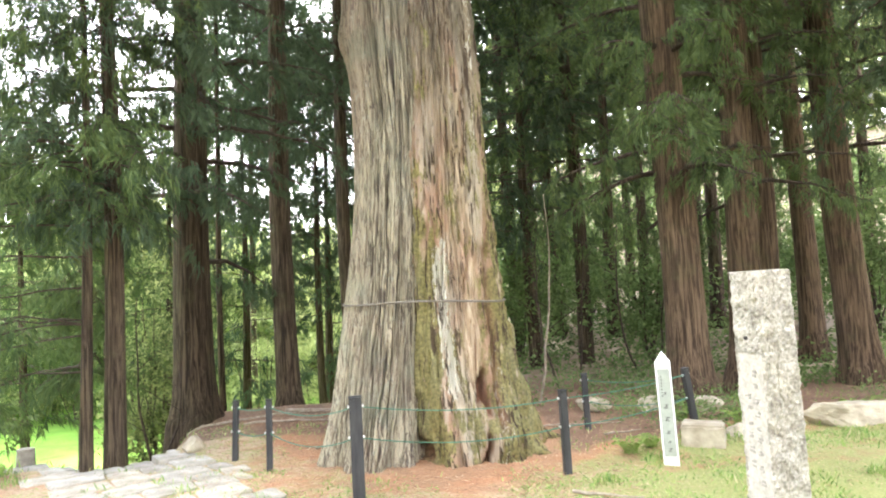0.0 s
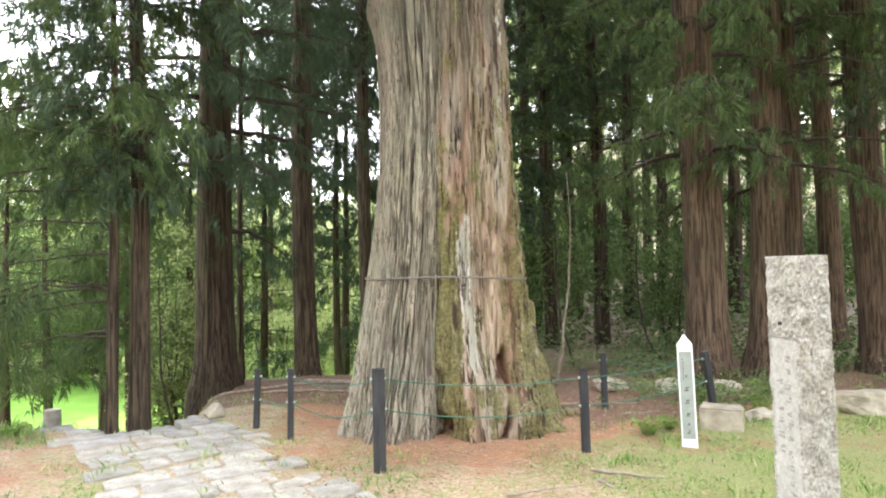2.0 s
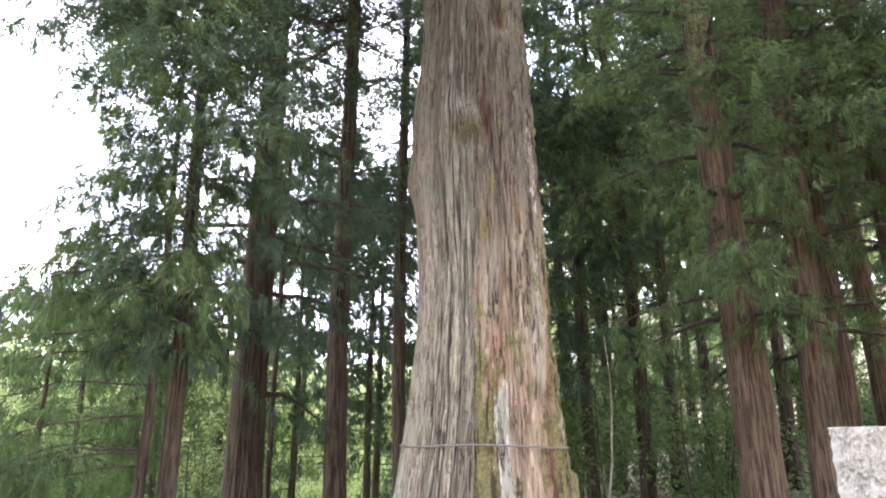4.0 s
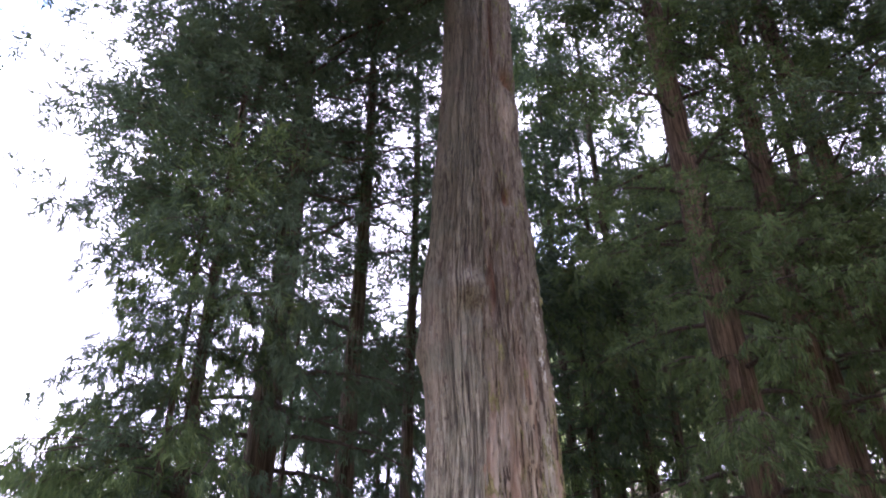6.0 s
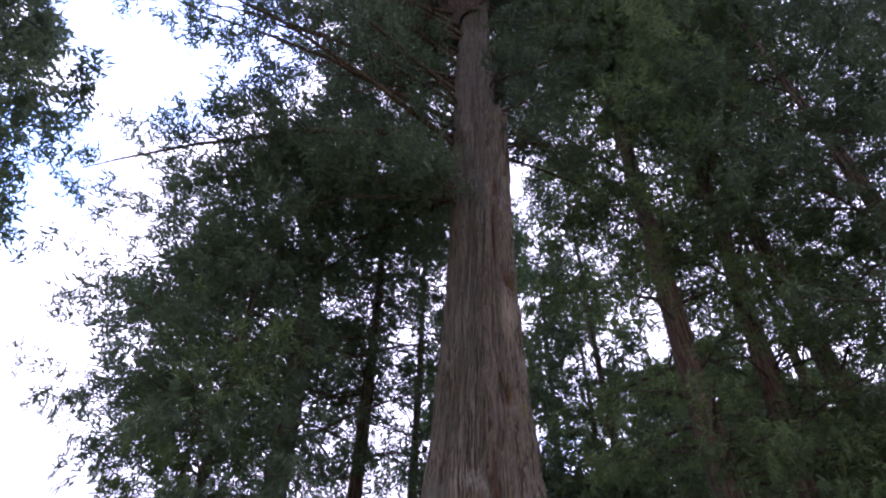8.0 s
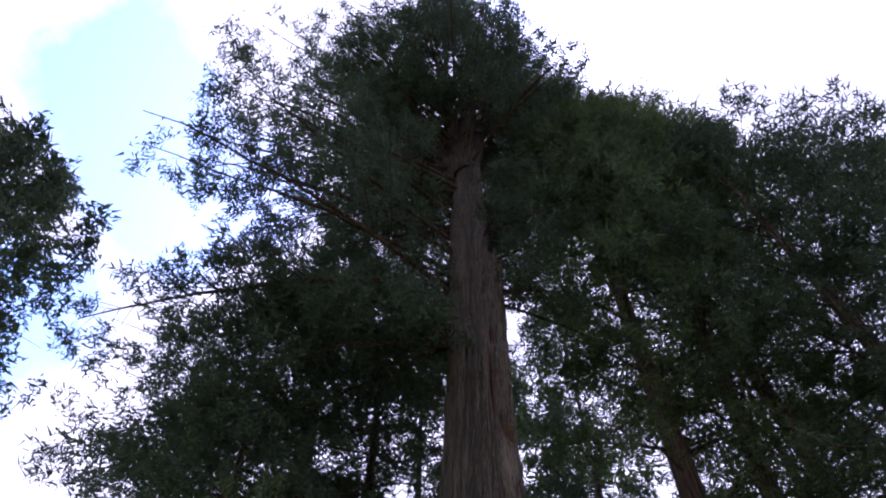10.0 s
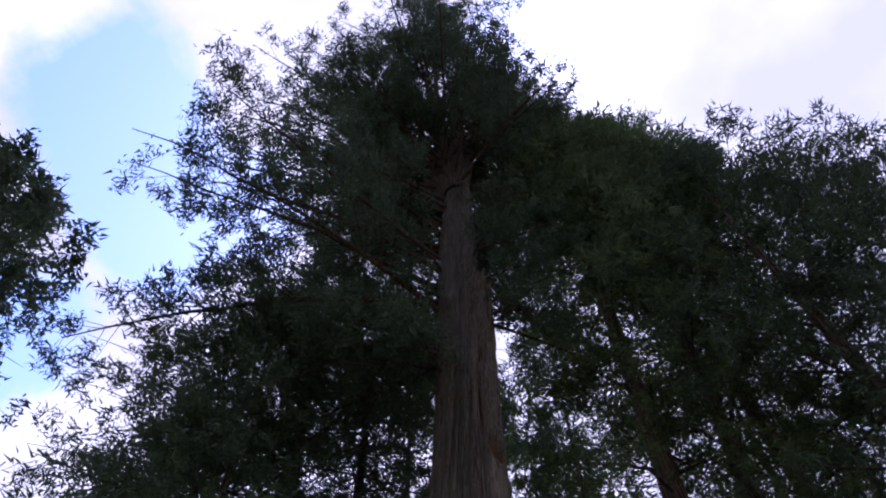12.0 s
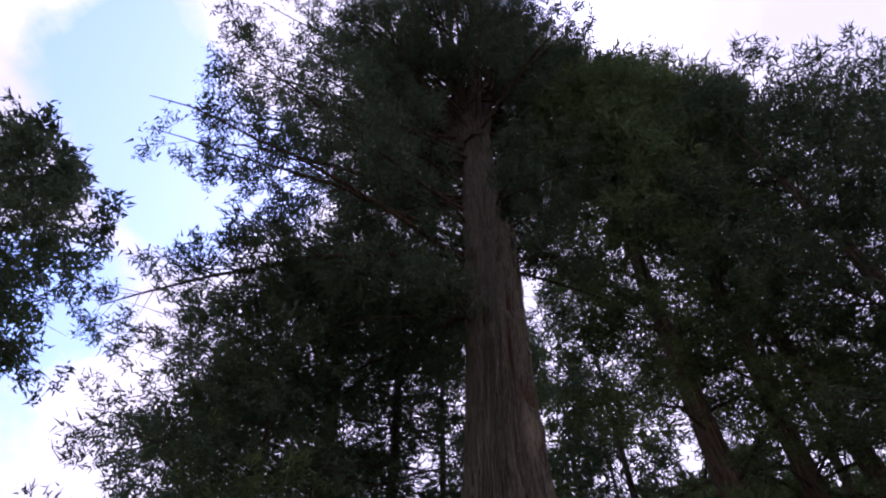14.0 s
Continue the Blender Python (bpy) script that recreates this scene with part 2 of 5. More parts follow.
def paving_mat():
    k = Nodes("pale_flagstone", 0.88)
    grit, mid, wide = k.noise(85, 6), k.noise(17, 6), k.noise(4.5, 5)
    c = k.ramp(k.mix(0.45, mid, grit), (0.34, (0.23, 0.22, 0.19)), (0.5, (0.41, 0.395, 0.35)), (0.66, (0.55, 0.53, 0.48)))
    c = k.mix(k.ramp(wide, (0.42, 0.0), (0.6, 0.5)), c, (0.24, 0.215, 0.165))
    c = k.mix(k.ramp(k.noise(7, 6), (0.56, 0.0), (0.68, 0.55)), c, (0.17, 0.18, 0.11))
    tone = k.ramp(k.objrand(), (0.0, (0.80, 0.79, 0.77)), (0.5, (1.0, 0.99, 0.96)), (1.0, (1.0, 0.96, 0.88)))
    return k.color(k.mix(1.0, c, tone, "MULTIPLY")).bump(k.mix(0.5, grit, mid), 0.6, 0.007).m


M_PAVING = paving_mat()
M_ROCK = plain_mat("mossy_rock", (0.26, 0.225, 0.165), (0.50, 0.45, 0.345), 6, 0.9, 0.7, 0.03)
M_STUMP = plain_mat("weathered_stump_wood", (0.17, 0.15, 0.12), (0.36, 0.33, 0.28), 12, 0.9, 0.6, 0.02)
M_STICK = plain_mat("dry_stick", (0.2, 0.16, 0.12), (0.4, 0.35, 0.28), 20, 0.9)


def granite_mat():
    k = Nodes("weathered_granite", 0.9)
    sp, blot, mid = k.noise(70, 4), k.noise(5, 6), k.noise(16, 6)
    c = k.ramp(k.mix(0.5, sp, mid), (0.36, (0.18, 0.17, 0.14)), (0.5, (0.35, 0.335, 0.29)), (0.62, (0.49, 0.475, 0.43)))
    c = k.mix(k.ramp(blot, (0.5, 0.0), (0.7, 0.25)), c, (0.36, 0.32, 0.24))
    c = k.mix(k.ramp(k.noise(9, 6), (0.58, 0.0), (0.68, 0.55)), c, (0.21, 0.21, 0.18))
    flat = k.attr("dressed")     # the smooth face
    c = k.mix(k.ramp(flat, (0.4, 0.0), (0.6, 0.6)), c, k.ramp(k.noise(40, 5), (0.35, (0.35, 0.34, 0.305)), (0.6, (0.48, 0.47, 0.43))))
    return k.color(c).bump(k.mix(k.ramp(flat, (0.4, 0.0), (0.6, 0.85)), k.mix(0.6, k.noise(60, 6), mid), (0.5, 0.5, 0.5)), 1.0, 0.026).m


M_GRANITE = granite_mat()
# Darker granite: the shade inside cut lines, put into the colour.
M_GRANITE_DARK = plain_mat("carving_shade_granite", (0.22, 0.21, 0.19), (0.31, 0.30, 0.27), 30, 0.9)

# ---- shared tools ----
rng = np.random.default_rng(7)


def vnoise(x, y, seed=0):
    """Smooth lattice noise of two arrays, 0 to 1."""
    xi, yi = np.floor(x).astype(np.int64), np.floor(y).astype(np.int64)
    fx, fy = x - xi, y - yi
    fx, fy = fx * fx * (3 - 2 * fx), fy * fy * (3 - 2 * fy)

    def h(a, b):
        v = (a * 374761393 + b * 668265263 + seed * 974711) & 0x7FFFFFFF
        v = ((v ^ (v >> 13)) * 1274126177) & 0x7FFFFFFF
        return ((v ^ (v >> 16)) & 0xFFFF) / 65535.0
    return (h(xi, yi) * (1 - fx) + h(xi + 1, yi) * fx) * (1 - fy) + (h(xi, yi + 1) * (1 - fx) + h(xi + 1, yi + 1) * fx) * fy


def fnoise(x, y, seed=0, octaves=4):
    return sum(vnoise(x * 2 ** i, y * 2 ** i, seed + i) * 0.5 ** i for i in range(octaves)) / (2 - 0.5 ** (octaves - 1))


def smooth(a, b, x):
    t = np.clip((x - a) / (b - a), 0, 1)
    return t * t * (3 - 2 * t)


def mesh_of(name, verts, faces, mat, shade=False, attrs=None):
    """A mesh from arrays: verts (n, 3), faces (m, 3 or 4)."""
    verts, faces = np.asarray(verts, dtype=np.float32), np.asarray(faces, dtype=np.int32)
    me = bpy.data.meshes.new(name)
    m, k = faces.shape
    me.vertices.add(len(verts))
    me.vertices.foreach_set("co", verts.ravel())
    me.loops.add(m * k)
    me.loops.foreach_set("vertex_index", faces.ravel())
    me.polygons.add(m)
    me.polygons.foreach_set("loop_start", np.arange(0, m * k, k, dtype=np.int32))
    if shade:
        me.polygons.foreach_set("use_smooth", np.ones(m, dtype=bool))
    me.update(calc_edges=True)
    for key, val in (attrs or {}).items():
        at = me.attributes.new(key, "FLOAT", "POINT")
        at.data.foreach_set("value", np.asarray(val, dtype=np.float32).ravel())
    me.materials.append(mat)
    return me


def child(name, me, parent, label=""):
    ob = new(name, me)
    ob.parent = parent
    return tagged(ob, label)


def part(name, bm, mat, parent, label="", shade=False):
    me = bpy.data.meshes.new(name)
    if shade:
        for f in bm.faces:
            f.smooth = True
    bm.to_mesh(me)
    bm.free()
    me.materials.append(mat)
    return child(name, me, parent, label)


def empty(name, m, label, category, group="", kind=""):
    ob = new(name)
    ob.empty_display_size = 0.1
    ob.matrix_world = m
    return tagged(ob, label, category, group, kind)


def box(sx, sy, sz, bevel=0.006, z0=0.0):
    bm = bmesh.new()
    bmesh.ops.create_cube(bm, size=1, matrix=Matrix.Translation((0, 0, z0 + sz / 2)) @ Matrix.Diagonal((sx, sy, sz, 1)))
    if bevel:
        bmesh.ops.bevel(bm, geom=bm.edges[:], offset=bevel, segments=2, affect="EDGES")
    return bm


def tubes(paths, sides=5):
    """Tapered tubes along paths; each path an array (n, 4) of x, y, z, radius. Returns verts, quads."""
    vs, fs, base = [], [], 0
    ang = np.arange(sides) * 2 * np.pi / sides
    for p in paths:
        p = np.asarray(p, dtype=float)
        d = np.gradient(p[:, :3], axis=0)
        d /= np.linalg.norm(d, axis=1, keepdims=True) + 1e-9
        up = np.where(np.abs(d[:, 2:3]) > 0.9, np.array([[1.0, 0, 0]]), np.array([[0, 0, 1.0]]))
        u = np.cross(d, up)
        u /= np.linalg.norm(u, axis=1, keepdims=True) + 1e-9
        w = np.cross(d, u)
        ring = p[:, None, :3] + p[:, None, 3:4] * (np.cos(ang)[None, :, None] * u[:, None] + np.sin(ang)[None, :, None] * w[:, None])
        vs.append(ring.reshape(-1, 3))
        i, j = np.meshgrid(np.arange(len(p) - 1), np.arange(sides), indexing="ij")
        a, b = base + i * sides + j, base + i * sides + (j + 1) % sides
        fs.append(np.stack([a, b, b + sides, a + sides], -1).reshape(-1, 4))
        base += len(p) * sides
    return np.concatenate(vs), np.concatenate(fs)


# ---- ground ----
def land(x, y):
    """Height of the ground: level by the tree, falling to a meadow on one side, a wooded slope on the other."""
    x, y = np.asarray(x, dtype=float), np.asarray(y, dtype=float)
    r, az = np.hypot(x, y), np.degrees(np.arctan2(x, y))
    front = smooth(-0.5, 3.0, y)
    start = 7.0 + 2.7 * smooth(-22, -17, az) + 0.6 * smooth(-27, -30, az)
    leftness = 1 - smooth(-9, 1, az)
    z = -3.1 * smooth(0, 6.5, r - start) * leftness * front
    rise = smooth(2, 12, az) * front
    z = z + rise * (0.15 * np.maximum(r - 14, 0) + 0.2 * np.maximum(r - 26, 0)) * (1 - 0.75 * smooth(45, 120, r))
    z = z + 0.16 * np.exp(-((x + 1.9) ** 2 + (y - 8.7) ** 2) / 1.6) - 0.04 * np.exp(-((x - 0.0) ** 2 + (y - 6.6) ** 2) / 1.3)
    z = z + (fnoise(x * 0.9, y * 0.9, 3) - 0.5) * 0.10 + (fnoise(x * 5, y * 5, 9, 3) - 0.5) * 0.025
    return z


def spaced(lo, a, b, hi, step, n):
    far = np.geomspace(1, 1 + hi - b, n) - 1
    near = np.geomspace(1, 1 + a - lo, n) - 1
    return np.concatenate([a - near[::-1], np.arange(a + step, b, step), b + far])


def build_ground():
    xs, ys = spaced(-400, -6.5, 7, 400, 0.085, 44), spaced(-300, 2.4, 11, 400, 0.085, 50)
    X, Y = np.meshgrid(xs, ys)
    Z = land(X, Y)
    r, az = np.hypot(X, Y), np.degrees(np.arctan2(X, Y))
    n1 = fnoise(X * 1.1, Y * 1.1, 21)
    d = np.hypot(X, (Y - 7.0) * 0.92)
    litter = np.clip(smooth(2.5, 0.9, d + (n1 - 0.5) * 1.8) + 0.85 * smooth(7.4, 8.2, Y) * smooth(13, 9, r) * (az < 12) * smooth(-24, -20, az), 0, 1)
    wide = fnoise(X * 0.35 + 20, Y * 0.35, 27)
    litter = np.maximum(litter, 0.55 * smooth(-2.2, -3.2, X) * smooth(6.6, 5.6, Y) * smooth(7.5, 4.5, r) + 0.5 * smooth(0.5, 0.7, wide) * smooth(3, 6, r))
    # Dark humus at the wood's edge and mound, where tree shade is painted in.
    humus_shade = np.maximum(0.95 * smooth(-0.3, 0.4, Y - 5.95 - 0.36 * X + (n1 - 0.5) * 1.2) * smooth(0.9, 1.6, X) * smooth(18, 13, r), smooth(7.0, 7.9, Y + (n1 - 0.5)) * smooth(14, 11, r) * (az < 6) * smooth(-24, -20, az))
    litter = np.maximum(litter, 0.95 * smooth(-0.3, 0.4, Y - 5.75 - 0.36 * X + (n1 - 0.5) * 1.2) * smooth(0.6, 1.2, X) * smooth(16, 11, r))
    meadow = smooth(11, 14, r) * (1 - smooth(-8, 0, az)) * (Y > 0)
    forest = smooth(10.5, 15, r) * smooth(2, 9, az) * (Y > 0)
    green = np.clip(0.34 + (0.3 * smooth(0.5, 2.5, X) + 0.25 * smooth(3.4, 4.4, X)) * smooth(1, 3, Y) + 0.5 * fnoise(X * 0.5, Y * 0.5, 29), 0, 1)
    ny, nx = X.shape
    i, j = np.meshgrid(np.arange(ny - 1), np.arange(nx - 1), indexing="ij")
    a = i * nx + j
    F = np.stack([a, a + 1, a + 1 + nx, a + nx], -1).reshape(-1, 4)
    me = mesh_of("ground", np.stack([X, Y, Z], -1).reshape(-1, 3), F, M_GROUND, True,
                 {"litter": litter, "meadow": meadow, "humus_shade": humus_shade, "forest": forest, "green": green})
    tagged(new("ground", me), "patchy grass ground with rust-brown cedar needle litter", "ground", kind="structure")


build_ground()


def at(az, dist, dz=0.0):
    """A place on the ground by compass direction and distance."""
    x, y = dist * math.sin(radians(az)), dist * math.cos(radians(az))
    return Vector((x, y, float(land(x, y)) + dz))


# ---- foliage ----
def tuft_templates(kinds, fingers, seed, droop, length, width, fan=0.75, lift=(-1.0, 0.15), loose=0.12):
    """Hanging brushes of narrow needle-clad fingers along +x, as (kinds, fingers, 3, 3)."""
    g = np.random.default_rng(seed)
    n = (kinds, fingers)
    root = g.uniform(0, 1.2, n) * length
    yaw, pit = g.uniform(-fan, fan, n), g.uniform(*lift, n)
    ln = length * g.uniform(0.35, 0.85, n)
    d = np.stack([np.cos(yaw) * np.cos(pit), np.sin(yaw) * np.cos(pit), np.sin(pit)], -1)
    p0 = np.stack([root, 0 * root, -droop * 0.3 * root], -1) + g.normal(size=(*n, 3)) * length * loose
    tip = p0 + d * ln[..., None] - np.stack([0 * ln, 0 * ln, droop * ln], -1)
    side = np.cross(d, g.normal(size=(*n, 3)))
    side /= np.linalg.norm(side, axis=-1, keepdims=True)
    w = width * g.uniform(0.7, 1.3, n)[..., None]
    return np.stack([p0 + side * w, tip, p0 - side * w], 2)


def leaf_templates(kinds, leaves, seed, spread, size):
    """Twigs of small pointed leaves, as (kinds, leaves, 3, 3)."""
    g = np.random.default_rng(seed)
    n = (kinds, leaves)
    p0 = g.normal(size=(*n, 3)) * spread
    d = g.normal(size=(*n, 3)) * (1, 1, 0.5)
    d /= np.linalg.norm(d, axis=-1, keepdims=True)
    side = np.cross(d, g.normal(size=(*n, 3)))
    side /= np.linalg.norm(side, axis=-1, keepdims=True)
    s = size * g.uniform(0.6, 1.2, n)[..., None]
    return np.stack([p0 + side * s * 0.32, p0 + d * s, p0 - side * s * 0.32], 2)


T_CEDAR = tuft_templates(12, 25, 1, 0.5, 0.22, 0.011)
T_TUFT = tuft_templates(12, 22, 2, -0.15, 0.13, 0.016, 1.2, (-0.8, 0.9), 0.28)
T_CLUMP = tuft_templates(14, 25, 6, -0.1, 0.17, 0.0118, 1.5, (-0.9, 1.0), 0.3)
T_BRUSH = tuft_templates(14, 28, 7, -0.15, 0.11, 0.0095, 1.6, (-1.1, 1.1), 0.36)
T_FAR = tuft_templates(12, 13, 3, 0.25, 0.36, 0.026)
T_LEAF = leaf_templates(10, 14, 4, 0.22, 0.13)
T_BUSH = leaf_templates(10, 12, 5, 0.2, 0.12)


def foliage_mesh(name, pts, dirs, scale, templates, mat, g):
    """Sprays at pts along dirs, all in one mesh of quads."""
    n = len(pts)
    d = dirs / (np.linalg.norm(dirs, axis=1, keepdims=True) + 1e-9)
    up = np.tile(np.array([[0, 0, 1.0]]), (n, 1)) + g.normal(size=(n, 3)) * 0.35
    s = np.cross(up, d)
    s /= np.linalg.norm(s, axis=1, keepdims=True) + 1e-9
    u = np.cross(d, s)
    R = np.stack([d, s, u], -1) * scale[:, None, None]
    T = templates[g.integers(0, len(templates), n)]
    V = np.einsum("nij,nfkj->nfki", R, T) + pts[:, None, None, :]
    F = np.arange(V.shape[0] * V.shape[1] * V.shape[2]).reshape(-1, V.shape[2])
    return mesh_of(name, V.reshape(-1, 3), F, mat)


def limb_path(start, az, length, rise, sag, r0, g, n=9):
    """A limb that leaves the trunk, rises or sags, and wanders."""
    t = np.linspace(0, 1, n)
    wob = np.cumsum(g.normal(size=n) * 0.10)
    a = az + wob * 0.35
    step = np.gradient(t) * length
    x, y = np.cumsum(np.sin(a) * step), np.cumsum(np.cos(a) * step)
    z = rise * length * t - sag * length * t ** 2 + np.cumsum(g.normal(size=n) * 0.012 * length)
    p = np.stack([start[0] + x - x[0], start[1] + y - y[0], start[2] + z - z[0], r0 * (1 - 0.88 * t)], -1)
    return p


def along(path, f):
    k = np.clip(f, 0, 1) * (len(path) - 1)
    i = np.minimum(k.astype(int), len(path) - 2)
    w = (k - i)[:, None]
    return path[i] * (1 - w) + path[i + 1] * w, path[i + 1, :3] - path[i, :3]


def dress(limb, length, g, subs, tufts, inner=0.25, droop=0.25, reach=0.34, tip=0.15, loose=0.10):
    """Side twigs on a limb, and where the sprays on them sit. Returns twig paths, points, directions."""
    twigs, pts, dirs = [], [], []
    f = np.sort(g.uniform(inner, 1.0, subs))
    base, d = along(limb, f)
    for k in range(subs):
        h = d[k] / (np.linalg.norm(d[k]) + 1e-9)
        side = np.cross(h, (0, 0, 1)) * (1 if k % 2 else -1)
        way = h * g.uniform(0.5, 1.0) + side * g.uniform(0.4, 1.0) + np.array([0, 0, g.uniform(-0.25, 0.3)])
        way /= np.linalg.norm(way)
        ln = max(0.35, reach * length * (1.15 - 0.75 * f[k]) * g.uniform(0.6, 1.25))
        t = np.linspace(0, 1, 4)[:, None]
        p = base[k, :3] + way * ln * t - np.array([0, 0, droop * ln]) * t ** 2
        twigs.append(np.concatenate([p, np.maximum(0.004, base[k, 3] * 0.45 * (1 - 0.85 * t))], 1))
        m = max(3, int(tufts * ln * g.uniform(0.7, 1.3)))
        q, dq = along(p, g.uniform(tip, 1.0, m) ** 0.8)
        pts.append(q + g.normal(size=q.shape) * (loose, loose, loose * 0.8))
        dirs.append(dq / (np.linalg.norm(dq, axis=1, keepdims=True) + 1e-9) + g.normal(size=dq.shape) * 0.55)
    return twigs, np.concatenate(pts), np.concatenate(dirs)


def trunk_mesh(name, height, radius, lean, mat, g, sides=26, rows=44, flare=0.55):
    z = height * np.linspace(0, 1, rows) ** 1.4
    z[0] = -0.35
    th = np.arange(sides) * 2 * np.pi / sides
    Z, T = np.meshgrid(z, th, indexing="ij")
    ph = g.uniform(0, 6)
    r = radius * np.maximum(0.06, (1 - np.maximum(Z, 0) / height) ** 0.75)
    r = r * (1 + flare * np.exp(-np.maximum(Z, 0) / 0.28) * (1 + 0.5 * np.sin(4 * T + ph)) + 0.05 * np.sin(3 * T + Z * 0.4 + ph))
    r = r * (1 + 0.10 * (fnoise(np.cos(T) * 6 + 9 + np.sin(T) * 6, Z * 0.8, int(ph * 9)) - 0.5))
    bend = 0.06 * np.sin(Z * 0.35 + ph) * np.minimum(1, np.maximum(Z, 0) / 3)
    X = np.cos(T) * r + lean[0] * Z + bend
    Y = np.sin(T) * r + lean[1] * Z
    i, j = np.meshgrid(np.arange(rows - 1), np.arange(sides), indexing="ij")
    a, b = i * sides + j, i * sides + (j + 1) % sides
    F = np.stack([a, b, b + sides, a + sides], -1).reshape(-1, 4)
    return mesh_of(name, np.stack([X, Y, Z], -1).reshape(-1, 3), F, mat, True)


def cedar(az, dist, dia, top, crown, reach, limbs=60, subs=6, tufts=9.0, lean=(0, 0), label="", bark=None, seed=1,
          templates=None, scale=1.0, leaf=None, near=True, skirt=0, dz=0.0, sag=0.35, peak=0.45, name="cedar_tree", tier=None, gap=None, dome=1.5):
    """A Japanese cedar: trunk, branches and crown. crown: height of the lowest limbs; reach: the longest limb."""
    g = np.random.default_rng(seed)
    p = at(az, dist, dz)
    top = top - p.z
    tree = empty(name, Matrix.Translation(p), label, "tree", "cedars of the grove")
    child("trunk", trunk_mesh("trunk", top, dia / 2, lean, bark or M_BARK, g, flare=0.5 if dia > 0.3 else 0.12), tree)
    wood, pts, dirs = [], [], []
    hs = crown - p.z + (top - crown + p.z) * np.linspace(0, 0.985, limbs) ** 0.95 + g.normal(size=limbs) * 0.15
    hs = np.concatenate([hs, crown - p.z + g.uniform(0.5, 4.0, skirt)])
    to_eye = math.atan2(-p.x, -p.y)
    if gap:     # a thinner stretch of the crown
        hs = np.array([h for k, h in enumerate(hs) if not (gap[0] < h + p.z < gap[1] and k % 5 < gap[2])])
        limbs = min(limbs, len(hs) - skirt)
    full = len(hs)
    if tier:     # a fuller stretch of the crown: count, from, to, side, length
        hs = np.concatenate([hs, g.uniform(tier[1], tier[2], tier[0]) - p.z])
    for k, h in enumerate(hs):
        u = np.clip((h - crown + p.z) / (top - crown + p.z), 0, 1)
        shape = (0.55 + 0.45 * u / peak) if u < peak else (1 - ((u - peak) / (1 - peak)) ** dome)
        ln = max(0.5, reach * shape * g.uniform(0.7, 1.08))
        start = (lean[0] * h, lean[1] * h, h)
        way = k * 2.4 + g.uniform(-0.5, 0.5)
        if k >= limbs:
            ln, way = g.uniform(0.9, 1.9), to_eye + g.uniform(-1.4, 1.4)
        if k >= full:
            ln, way = tier[4] * g.uniform(0.55, 1.05), radians(tier[3]) + g.uniform(-1.3, 1.3)
        limb = limb_path(start, way, ln, 0.12 + 0.35 * u, sag * (1.1 - u), max(0.012, dia * 0.09 * (1 - 0.7 * u)), g)
        tw, q, d = dress(limb, ln, g, subs, tufts, 0.22, 0.3)
        pts.append(q)
        dirs.append(d)
        if near:
            v, f = tubes([limb], 5)
            child("branch", mesh_of("branch", v, f, M_TWIG, True), tree)
            wood += tw
        else:
            wood += [limb] + tw[::2]
    if wood:
        v, f = tubes(wood, 3)
        tagged(child("branchwork", mesh_of("branchwork", v, f, M_TWIG, True), tree), kind="stuff")
    pts, dirs = np.concatenate(pts), np.concatenate(dirs)
    dirs[:, 2] -= 0.25
    size = scale * g.uniform(0.75, 1.3, len(pts)) * (0.72 + 0.2 * smooth(4.5, 7.5, pts[:, 2]) + 0.45 * smooth(8, 12.5, pts[:, 2]) + 0.25 * smooth(15, 20, pts[:, 2]))
    if templates is not None:
        child("crown", foliage_mesh("crown", pts, dirs, size, templates, leaf or M_CEDAR, g), tree)
        return tree
    low = pts[:, 2] + p.z + g.normal(size=len(pts)) * 0.8 < 5.5     # drooping sprays below, brushes above
    child("lower_crown", foliage_mesh("lower_crown", pts[low], dirs[low], size[low], T_CEDAR, leaf or M_CEDAR, g), tree)
    dirs[:, 2] += 0.3
    child("crown", foliage_mesh("crown", pts[~low], dirs[~low], size[~low] * 1.12, T_CLUMP, leaf or M_CEDAR, g), tree)
    return tree


M_FERN = foliage_mat("fern_fronds", (0.12, 0.2, 0.05), (0.19, 0.3, 0.07), (0.27, 0.38, 0.1), 0.4)


# ---- the old cedar ----
OLD = Vector((0.0, 6.9, 0.0))
STEM_Z = [-0.5, -0.1, 0.25, 0.77, 1.42, 1.93, 2.5, 3.1, 3.7, 4.2, 4.9, 5.6, 6.5, 7.4, 8.3, 10.5, 11.3, 14.0, 16.9, 18.2]
EDGE_A = [-1.26, -1.16, -1.05, -0.93, -0.82, -0.74, -0.67, -0.65, -0.67, -0.73, -0.73, -0.64, -0.59, -0.54, -0.49, -0.41, -0.40, -0.34, -0.17, -0.10]
EDGE_B = [1.24, 1.08, 0.97, 0.82, 0.75, 0.70, 0.65, 0.63, 0.61, 0.58, 0.56, 0.53, 0.48, 0.46, 0.44, 0.50, 0.54, 0.60, 0.60, 0.60]
SEAM = [-0.16, -0.15, -0.13, -0.11, -0.08, -0.05, -0.03, -0.02, -0.02, -0.02, -0.02, -0.01, 0.02, 0.05, 0.09, 0.18, 0.22, 0.32, 0.31, 0.24]


